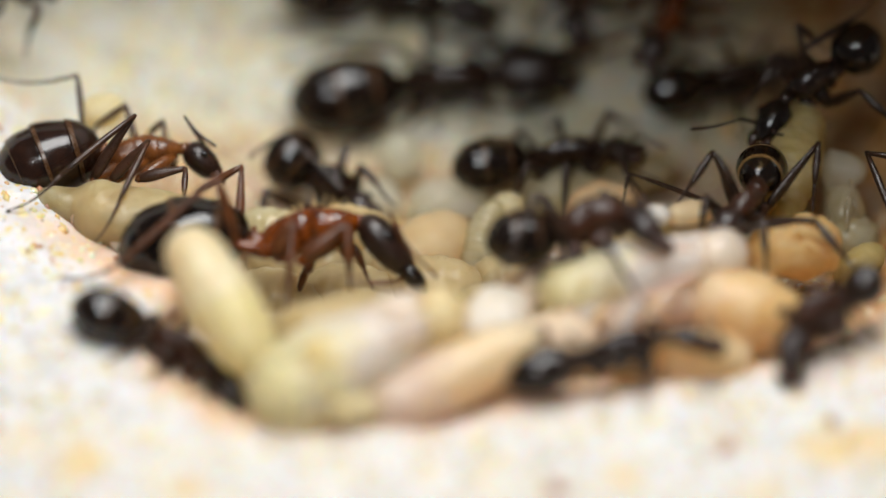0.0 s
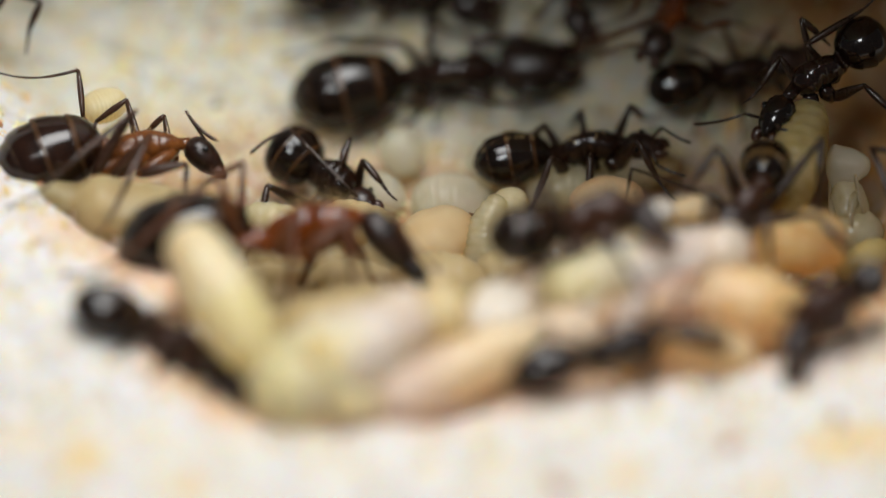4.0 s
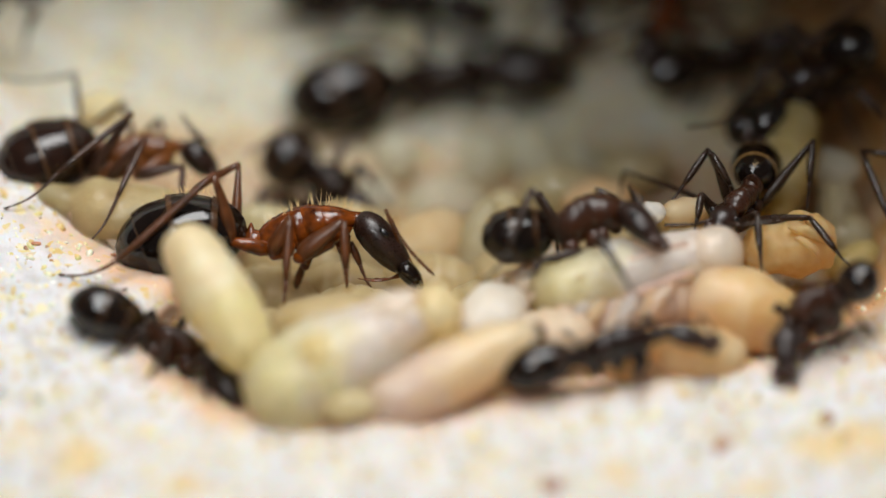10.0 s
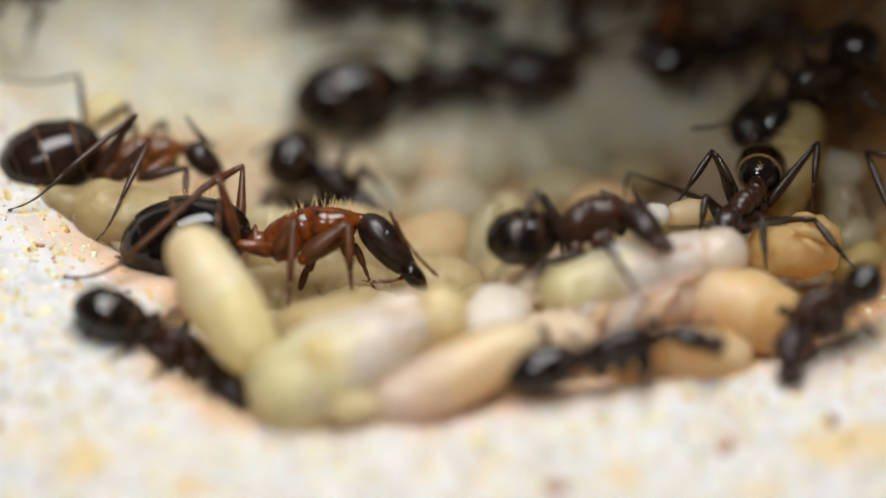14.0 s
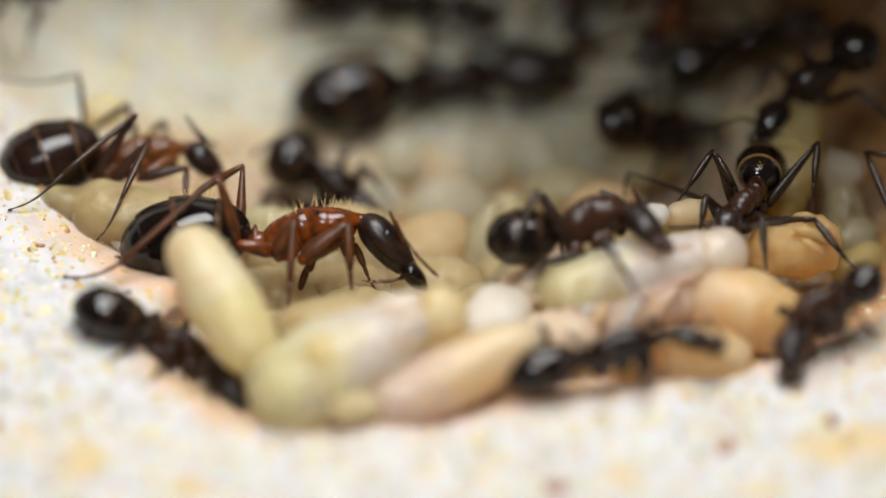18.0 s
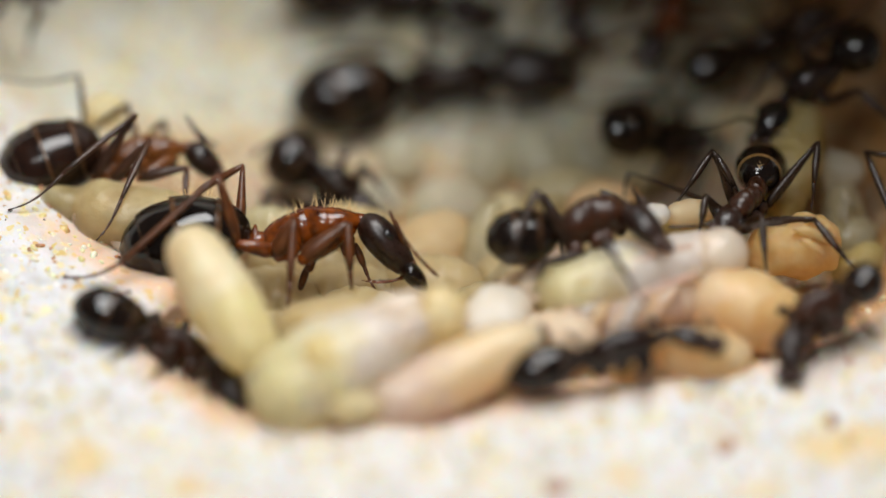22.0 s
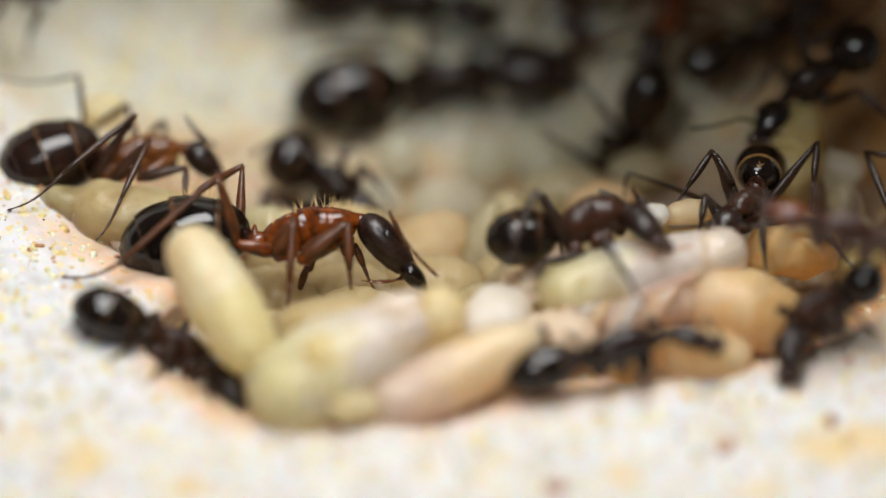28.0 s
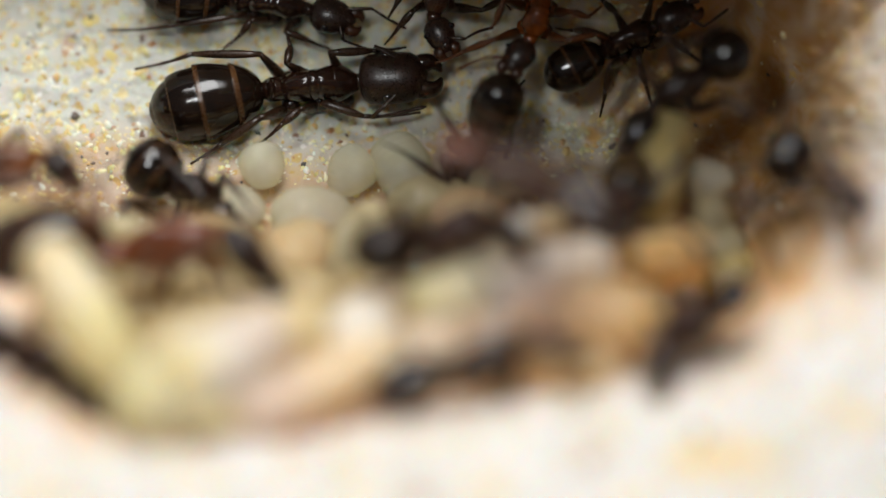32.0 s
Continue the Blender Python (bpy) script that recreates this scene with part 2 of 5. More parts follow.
col = grains(col, 3600, 0.66, 0.34, [(0.1, (0.612, 0.476, 0.170)), (0.45, (0.714, 0.629, 0.391)), (0.75, (0.527, 0.357, 0.128)), (0.95, (0.790, 0.782, 0.765))])
deep = n.new("ShaderNodeMath")
deep.operation, deep.use_clamp = "MULTIPLY", True
l.new(two.outputs[2], deep.inputs[0])
deep.inputs[1].default_value = 0.8
col = mix(n, l, deep.outputs[0], col, grains(col, 2700, 0.42, 0.30, [(0.2, (0.629, 0.493, 0.170)), (0.5, (0.714, 0.629, 0.357)), (0.8, (0.544, 0.408, 0.153))]))
col = grains(col, 2300, 0.84, 0.26, OCHRE)
col = grains(col, 1500, 0.86, 0.24, [(0.2, (0.680, 0.561, 0.221)), (0.6, (0.748, 0.680, 0.442)), (0.9, (0.595, 0.442, 0.170))])
col = grains(col, 900, 0.95, 0.2, [(0.3, (0.45, 0.20, 0.10)), (0.8, (0.70, 0.45, 0.16))])
col = grains(col, 2000, 0.98, 0.14, [(0.3, (0.05, 0.05, 0.06)), (0.8, (0.16, 0.14, 0.12))])
col = mix(n, l, two.outputs[0], col, (0.36, 0.185, 0.050))
col = mix(n, l, two.outputs[1], col, (0.66, 0.36, 0.17))
l.new(col, b.inputs["Base Color"])
b.inputs["Roughness"].default_value = 0.8
b.inputs["Subsurface Weight"].default_value, b.inputs["Subsurface Scale"].default_value = 0.2, 0.0003
both = n.new("ShaderNodeMath")
l.new(mid.outputs["Fac"], both.inputs[0])
l.new(fine.outputs["Fac"], both.inputs[1])
bump(n, l, both.outputs[0], 0.7, 0.00007, b)


# ---- mesh helpers ----
def mesh_of(name, verts, faces, mats, index=None):
    me = bpy.data.meshes.new(name)
    me.from_pydata([tuple(v) for v in verts], [], faces)
    for m in mats:
        me.materials.append(m)
    me.polygons.foreach_set("use_smooth", [True] * len(me.polygons))
    if index:
        me.polygons.foreach_set("material_index", index)
    me.update()
    return me


def part(name, geo, mat, parent, label="", origin=None):
    """One mesh part under a thing or a part; its vertices are given in the world."""
    verts, faces = geo[0], geo[1]
    index = geo[2] if len(geo) > 2 else None
    origin = Vector(origin) if origin is not None else sum(verts, Vector()) / len(verts)
    me = mesh_of(name, [v - origin for v in verts], faces, mat if isinstance(mat, (list, tuple)) else [mat], index)
    ob = new(name, me)
    place_under(ob, origin, parent)
    if label:
        tagged(ob, label)
    return ob


WHERE = {}                         # world origin of each thing and part, as built


def place_under(ob, origin, parent):
    WHERE[ob] = Vector(origin)
    if parent is not None:
        ob.parent = parent
        ob.location = Vector(origin) - WHERE[parent]
    else:
        ob.location = origin


def tube(pts, radii, up, sides=12, band=None):
    """A closed tube along pts; radii are (side, up) pairs or numbers."""
    verts, faces, index = [], [], []
    k = len(pts)
    for i, p in enumerate(pts):
        t = (pts[min(i + 1, k - 1)] - pts[max(i - 1, 0)]).normalized()
        s = t.cross(up)
        s = s.normalized() if s.length > 1e-6 else t.orthogonal().normalized()
        nrm = s.cross(t)
        r = radii[i]
        a, c = r if isinstance(r, (tuple, list)) else (r, r)
        for j in range(sides):
            th = 2 * math.pi * j / sides
            verts.append(p + s * (a * math.cos(th)) + nrm * (c * math.sin(th)))
    for i in range(k - 1):
        for j in range(sides):
            q = (j + 1) % sides
            faces.append((i * sides + j, i * sides + q, (i + 1) * sides + q, (i + 1) * sides + j))
            index.append(1 if band and i >= band else 0)
    faces.append(tuple(range(sides))[::-1])
    faces.append(tuple((k - 1) * sides + j for j in range(sides)))
    index += [0, 1 if band else 0]
    return (verts, faces, index) if band else (verts, faces)


def bezier(a, c, d, steps):
    return [a * (1 - t) ** 2 + c * 2 * t * (1 - t) + d * t * t for t in (i / steps for i in range(steps + 1))]


def bulge(a, d, wide, high, up, steps=12, sides=14, bend=0.0, power=0.5, front=1.0, back=1.0):
    """A rounded body from a to d; front and back below 1 narrow that end; bend lifts its middle along up."""
    pts, rad = [], []
    for i in range(steps + 1):
        t = 0.5 - 0.5 * math.cos(math.pi * i / steps)
        pts.append(a.lerp(d, t) + up * (bend * 4 * t * (1 - t)))
        f = max(4 * t * (1 - t), 0.0004) ** power * (back + (front - back) * t)
        rad.append((wide * f, high * f))
    return tube(pts, rad, up, sides)


def wobble(geo, amount, cell, seed):
    """Uneven surface: shifts every vertex by smooth noise, in metres."""
    off = Vector((seed * 3.7, seed * 1.3, seed * 2.1))
    moved = [v + noise.noise_vector(v / cell + off) * amount for v in geo[0]]
    return (moved, *geo[1:])


def profile(a, d, stops, up, sides=22, steps=28, bend=0.0, flat=0.95):
    """A body from a to d whose half-width in mm runs through stops (place, width)."""
    xs, ys = [s[0] for s in stops], [s[1] for s in stops]
    pts, rad = [], []
    for i in range(steps + 1):
        t = 0.5 - 0.5 * math.cos(math.pi * i / steps)
        k = max(j for j in range(len(xs) - 1) if xs[j] <= t + 1e-9)
        f = (t - xs[k]) / (xs[k + 1] - xs[k])
        f = f * f * (3 - 2 * f) if 0 < k < len(xs) - 2 else (math.sqrt(1 - (1 - f) ** 2) if k == 0 else 1 - math.sqrt(max(1 - f * f, 0)))
        w = (ys[k] + (ys[k + 1] - ys[k]) * f) * 0.001
        pts.append(a.lerp(d, t) + up * (bend * 4 * t * (1 - t) * 0.001))
        rad.append((w, w * flat))
    return tube(pts, rad, up, sides)


# ---- ants ----


def leg_part(ant, root, joints, size, mat, skin, up):
    """coxa as the part; femur, tibia and tarsus under it."""
    if isinstance(joints[-1], float):
        *joints, thin = joints
        size *= thin
    knee, ankle, tip = joints[:3]
    hip = joints[3] if len(joints) > 3 else root - up * 0.62 * MM * size + (knee - root) * 0.1
    c = hip - root
    leg = part("leg", tube([root - c * 0.1, root + c * 0.25, root + c * 0.6, hip, hip + c * 0.06],
                           [0.14 * MM * size, 0.26 * MM * size, 0.23 * MM * size, 0.14 * MM * size, 0.05 * MM * size], (knee - root).normalized(), 10), skin, ant, "", root)
    d = knee - hip
    sag = d.cross(up).cross(d).normalized() * d.length * 0.04
    pts = bezier(hip, hip.lerp(knee, 0.5) + sag, knee, 7)
    f = 0.16 * MM * size
    flank = d.cross(up).normalized()
    part("femur", tube(pts, [(f * k * 1.12, f * k * 0.8) for k in (0.6, 1.05, 1.2, 1.15, 1.0, 0.82, 0.66, 0.5)], flank, 10), mat, leg)
    d2 = ankle - knee
    pts = bezier(knee - d2 * 0.02, knee.lerp(ankle, 0.5) + sag * 0.4, ankle, 5)
    part("tibia", tube(pts, [f * 0.45, f * 0.62, f * 0.74, f * 0.72, f * 0.62, f * 0.42], up, 8), mat, leg)
    part("spur", tube([ankle - d2 * 0.04, ankle + d2 * 0.05 - sag * 0.5, ankle + d2 * 0.09 - sag * 1.3], [f * 0.16, f * 0.12, f * 0.03], up, 5), mat, leg)
    d3 = tip - ankle
    pts, rad = [], []
    for i in range(9):
        t = i / 8
        pts.append(ankle.lerp(tip, t) - up * d3.length * 0.10 * math.sin(math.pi * t))
        rad.append(f * (0.42 - 0.2 * t) * (0.72 if i in (3, 5, 7) else 1.0))
    part("tarsus", tube(pts, rad, up, 6), mat, leg)
    return leg


def smooth_step(f):
    return f * f * (3 - 2 * f)


def hairs(ant, name, spots, length, seed):
    rng = random.Random(seed)
    verts, faces = [], []
    for p, nrm in spots:
        nrm = (nrm + Vector((rng.uniform(-.4, .4), rng.uniform(-.4, .4), rng.uniform(-.4, .4)))).normalized()
        side = nrm.orthogonal().normalized() * 0.014 * MM
        other = nrm.cross(side)
        i = len(verts)
        verts += [p + side, p - side * 0.5 + other * 0.9, p - side * 0.5 - other * 0.9, p + nrm * length * rng.uniform(0.5, 1.1)]
        faces += [(i, i + 1, i + 3), (i + 1, i + 2, i + 3), (i + 2, i, i + 3)]
    return part(name, (verts, faces), HAIR, ant)


def ant(label, gaster, gw, thorax, tw, head, hw, up, legs=(), feelers=(), waist=None, tones=(), gup=None, hup=None,
        group="worker ants", size=1.0, gbend=0.1, setae=0, seed=1, gflat=0.95, major=False, band=None):
    """A worker ant. gaster: base, tip; thorax: rear, front; head: neck, mouth; widths in mm (half); up: its dorsal side.
    legs: (place along the thorax, side, knee, ankle, tip); feelers: (elbow, tip)."""
    c_g, c_t, c_h, c_l = tones
    rear, front = thorax
    root = tagged(new("ant"), label, "ant", group)
    place_under(root, rear.lerp(front, 0.5) - up * tw * MM * 1.2, None)
    gup, hup = gup or up, hup or up
    # gaster: four overlapping plates with paler rear margins
    base, tip = gaster
    marks, girth = [0, .03, .08, .16, .28, .42, .56, .70, .82, .91, .97, 1], [.16, .38, .57, .73, .89, .98, 1.0, .95, .80, .58, .33, .06]
    place = lambda t: base.lerp(tip, t) + gup * (gbend * 4 * t * (1 - t) * MM)
    around = lambda t: gw * MM * float(np.interp(t, marks, girth))
    soft_around = lambda t: sum(around(min(max(t + k * 0.02, 0), 1)) for k in (-2, -1, 0, 1, 2)) / 5 if 0.04 < t < 0.97 else around(t)
    cur = [(place(i / 30), soft_around(i / 30)) for i in range(31)]
    for k, (a, d) in enumerate(((0.0, 0.26), (0.25, 0.56), (0.55, 0.80), (0.79, 1.0))):
        n_ring = 16
        pts, rad = [], []
        for i in range(n_ring + 1):
            f = i / n_ring
            t = a + (d - a) * (f if k == 3 else 1 - (1 - f) ** 1.25)
            r = soft_around(t) * ((0.955 if k else 1.0) + (0.06 if k else 0.015) * smooth_step(f))
            pts.append(place(t))
            rad.append((r, r * gflat))
        if k == 3:
            rad[-1] = (0.02 * MM, 0.02 * MM)
        else:
            pts.append(place(d))
            rad.append((rad[-1][0] * 0.94, rad[-1][1] * 0.94))
        part("gaster_plate", tube(pts, rad, gup, 28, None if k == 3 else len(pts) - (6, 5, 3)[k]), [c_g, band or BAND], root)
    # petiole with its scale
    pr = 0.15 * MM * size
    part("petiole", tube([base.lerp(tip, 0.03), base.lerp(rear, 0.4), rear.lerp(front, 0.1)], [pr * 1.2, pr * 2.2, pr * 2.0], up, 12), c_t, root)
    mid = base.lerp(rear, 0.5)
    part("petiole_scale", bulge(mid - up * pr * 1.6, mid + up * pr * 3.6, pr * 2.4, pr * 1.15, (front - rear).normalized(), 10, 12, 0, 0.5, 0.55, 1.15), c_t, root)
    # thorax: three plates along a curved back
    ax = front - rear
    w1 = tw * MM
    places = [0.0, 0.05, 0.12, 0.2, 0.3, 0.4, 0.46, 0.54, 0.62, 0.68, 0.76, 0.84, 0.92, 1.0]
    tall = np.interp(places, [0, .1, .25, .45, .55, .7, .85, 1], [.35, .66, .9, 1.0, .98, .84, .58, .3])
    broad = np.interp(places, [0, .15, .35, .48, .58, .72, .88, 1], [.4, .68, .72, .68, .8, .92, .66, .3])
    spine_at = lambda t: rear + ax * t + up * (math.sin(math.pi * min(t * 1.05, 1)) * 0.24 * w1)
    for name, lo, hi in (("propodeum", 0.0, 0.40), ("metanotum", 0.37, 0.49), ("mesonotum", 0.46, 0.68), ("pronotum", 0.65, 1.0)):
        pts, rad = [], []
        for i in range(13):
            f = i / 12
            t = lo + (hi - lo) * f
            swell = 0.90 + 0.13 * max(math.sin(math.pi * (0.04 + 0.92 * f)), 0) ** 0.45
            pts.append(spine_at(t))
            rad.append((w1 * float(np.interp(t, places, broad)) * swell, w1 * float(np.interp(t, places, tall)) * swell))
        part(name, wobble(tube(pts, rad, up, 24), 0.035 * w1, 0.5 * w1, len(name) + seed), c_t, root)
    for lo, hi in ((0.08, 0.46), (0.36, 0.7), (0.6, 0.95)):
        part("pleuron", profile(rear.lerp(front, lo) - up * w1 * .36, rear.lerp(front, hi) - up * w1 * .28, [(0, 0), (0.35, tw * 0.6), (0.65, tw * 0.56), (1, 0)], up, 14, 10, 0, 0.9), c_t, root)
    # head
    neck, mouth = head
    ax = mouth - neck
    prof = [(0, .05), (.03, .42), (.1, .72), (.22, .93), (.38, 1.0), (.55, .97), (.72, .86), (.86, .68), (.95, .46), (1.0, .2)]
    if major:
        prof = [(0, .2), (.02, .55), (.07, .82), (.16, .96), (.35, 1.0), (.6, 1.0), (.8, .95), (.92, .78), (.98, .5), (1.0, .2)]
    wide = 1.0
    bristly = setae >= 40
    jaws = 1.7 if major else (1.9 if bristly else 1.3)
    part("head", tube([neck + ax * t for t, _ in prof], [(hw * MM * f * wide, hw * MM * f * 0.86) for _, f in prof], hup, 20), c_h, root)
    part("neck", tube([front - (front - rear) * 0.05, neck + ax * 0.08], [pr * 1.5, pr * 1.3], hup, 8), c_t, root)
    side = ax.normalized().cross(hup).normalized()
    jaw = mouth - ax * 0.06
    for s in (-1, 1):
        e = neck + ax * 0.42 + side * (s * hw * wide * 0.82 * MM) + hup * hw * 0.36 * MM
        part("eye", bulge(e - ax * 0.09, e + ax * 0.09, 0.13 * MM * size, 0.13 * MM * size, hup, 8, 10), EYE, root)
        j0 = jaw + side * (s * hw * 0.45 * MM)
        part("mandible", tube(bezier(j0 - ax * 0.05, j0 + ax * 0.14 * jaws + side * s * hw * 0.16 * MM * jaws, mouth + ax * 0.15 * jaws + side * s * 0.08 * MM, 6),
                              [pr * f * jaws for f in (0.95, 1.0, 0.95, 0.85, 0.65, 0.45, 0.15)], hup, 8), CH_BROWN if major else (CH_BLACK if bristly else CH_RUST), root)
    part("clypeus", bulge(mouth - ax * 0.3 + hup * hw * 0.42 * MM, mouth + ax * 0.05 + hup * hw * 0.1 * MM, hw * 0.42 * MM, hw * 0.3 * MM, hup, 8, 12), CH_RED if bristly else c_h, root)
    if bristly:
        for k in range(5):
            a = jaw - hup * hw * (0.2 + 0.12 * k) * MM
            d = a - hup * (0.35 + 0.12 * k) * MM - ax * (0.02 + 0.07 * k) + side * (0.12 * (k % 3 - 1) * MM)
            part("palp", tube(bezier(a, a.lerp(d, 0.5) + ax * 0.1, d, 5), [0.035 * MM, 0.035 * MM, 0.03 * MM, 0.03 * MM, 0.025 * MM, 0.012 * MM], side, 6), CH_RED, root)
    for i, (elbow, end) in enumerate(feelers):
        s = 1 if (elbow - neck).dot(side) > 0 else -1
        a = neck + ax * 0.72 + side * (s * hw * 0.4 * MM) + hup * hw * 0.5 * MM
        f = 0.055 * MM * size
        feeler = part("antenna", tube([a, a.lerp(elbow, .3), a.lerp(elbow, .7), elbow], [f * .8, f * .9, f * 1.05, f * 0.9], hup, 7), c_l, root, "", a)
        pts, rad = [], []
        bow = (end - elbow).cross(side).normalized() * (end - elbow).length * 0.06
        for k in range(14):
            t = k / 13
            pts.append(elbow.lerp(end, t) + bow * math.sin(math.pi * t))
            rad.append(f * (0.8 + 0.25 * t) * (0.8 if k % 2 else 1.0) * (0.5 if k == 13 else 1))
        part("funiculus", tube(pts, rad, hup, 7), c_l, feeler)
    tside = (front - rear).normalized().cross(up).normalized()
    for along, s, *joints in legs:
        r = rear.lerp(front, along) - up * tw * 0.45 * MM + tside * (s * tw * 0.55 * MM)
        leg_part(root, r, joints, size, c_l, c_t, up)
    if setae:
        rng = random.Random(seed)
        spots = []
        for i in range(setae):
            t = rng.uniform(0.12, 0.95)
            p = rear.lerp(front, t) + up * (math.sin(math.pi * t) * tw * 0.24 + tw * float(np.interp(t, [0, .25, .5, .8, 1], [.4, .86, .96, .64, .3]))) * MM
            spots.append((p + tside * rng.uniform(-.4, .4) * tw * MM, up))
        if setae != 24:
            hairs(root, "thorax_hairs", spots, 0.5 * MM * size, seed)
        spots = []
        for i in range(setae):
            k = rng.randint(5, 27)
            spots.append((cur[k][0] + gup * cur[k][1] * gflat, gup))
        hairs(root, "gaster_hairs", spots, 0.3 * MM * size, seed + 1)
    return root


def stance(rear, front, up, size, foot):
    """Six ordinary legs for an ant whose limbs are not told apart, standing on a surface foot mm below its back."""
    ax = (front - rear).normalized()
    side = ax.cross(up).normalized()
    out = []
    for along, sweep in ((0.2, -0.9), (0.5, -0.15), (0.82, 0.8)):
        for s in (-1, 1):
            r = rear.lerp(front, along)
            d = (side * s + ax * sweep).normalized()
            out.append((along, s, r + d * 1.3 * MM * size + up * 0.75 * MM * size, r + d * 2.3 * MM * size - up * 0.5 * MM * size,
                        r + d * 3.3 * MM * size - up * foot * MM))
    return out


# ---- the block with its carved chamber ----
RIM = [(-18.07, 13.0), (-16.90, 7.35), (-15.07, 4.02), (-13.07, 1.60), (-11.23, 0.35), (-9.48, -0.82), (-7.93, -1.02), (-7.77, -1.73), (-8.70, -2.65), (-8.40, -3.65), (-7.40, -4.18),
       (-6.40, -4.95), (-3.07, -5.23), (0.27, -4.98), (3.60, -4.27), (6.93, -3.77), (9.93, -3.40), (11.60, -2.57), (13.60, -1.45), (15.30, -0.80),
       (17.00, 0.30), (18.10, 2.60), (18.60, 5.60), (18.70, 9.18), (4.0, 9.4), (-1.5, 10.4), (-8.0, 11.8)]


def inside(u, v):
    """Signed distance in mm to the rim of the chamber, positive inside."""
    best = np.full(u.shape, 1e9)
    odd = np.zeros(u.shape, bool)
    k = len(RIM)
    for i in range(k):
        (x0, y0), (x1, y1) = RIM[i], RIM[(i + 1) % k]
        ex, ey = x1 - x0, y1 - y0
        t = np.clip(((u - x0) * ex + (v - y0) * ey) / (ex * ex + ey * ey), 0, 1)
        best = np.minimum(best, np.hypot(u - x0 - t * ex, v - y0 - t * ey))
        if ey:
            odd ^= ((y0 > v) != (y1 > v)) & (u < x0 + ex * (v - y0) / ey)
    return np.where(odd, best, -best)


def lattice(u, v, cell, seed):
    """Smooth value noise, -1 to 1."""
    rng = np.random.RandomState(seed)
    tab = rng.uniform(-1, 1, (256, 256))
    x, y = u / cell + 71.3, v / cell + 37.7
    i, j = np.floor(x).astype(int), np.floor(y).astype(int)
    fx, fy = x - i, y - j
    fx, fy = fx * fx * (3 - 2 * fx), fy * fy * (3 - 2 * fy)
    g = lambda a, c: tab[a % 256, c % 256]
    return (g(i, j) * (1 - fx) + g(i + 1, j) * fx) * (1 - fy) + (g(i, j + 1) * (1 - fx) + g(i + 1, j + 1) * fx) * fy


def smooth(x):
    x = np.clip(x, 0, 1)
    return x * x * (3 - 2 * x)


def depth(u, v, rough=True):
    """How far into the block its surface lies, mm."""
    s = inside(u, v)
    s = s + 0.25 * lattice(u, v, 1.7, 3) + 0.1 * lattice(u, v, 0.6, 4)
    face = np.where(v < 0, 0.95 * v, np.minimum(0.9 * v, 2.7 + 0.2 * (v - 3)))
    # unseen overhang above the view, added to keep lamplight off the upper right
    shade_lip = smooth((u + 1.5) / 5.5) * smooth((15.0 - u) / 2.0) * smooth((v - 8.0) / 1.2)
    face = face - 0.3 * smooth(-s / 2.0) + 0.2 * lattice(u, v, 4, 5) - 9.0 * shade_lip
    cave = np.interp(v, [-6, -4.5, -3, 0, 2, 4, 7, 10, 13], [-5.1, -3.4, -1.2, 4.6, 7.6, 8.8, 9.6, 10.2, 8])
    width = np.interp(u, [-16, -6, 8, 12.5, 14, 16], [4.5, 2.6, 2.4, 2.8, 5.6, 9.0]) * (1 - 0.75 * shade_lip) * (1 - 0.62 * smooth((1.0 - v) / 3.0))
    w = face + (np.maximum(cave, face) - face) * smooth((s + 0.2) / width)
    if rough:
        w = w + 0.12 * lattice(u, v, 0.9, 6) + 0.07 * lattice(u, v, 0.35, 7) + 0.035 * lattice(u, v, 0.16, 8)
        w = w + smooth(s / 1.5) * (0.10 * lattice(u, v, 0.5, 9) + 0.07 * lattice(u, v, 0.22, 10))
    return w


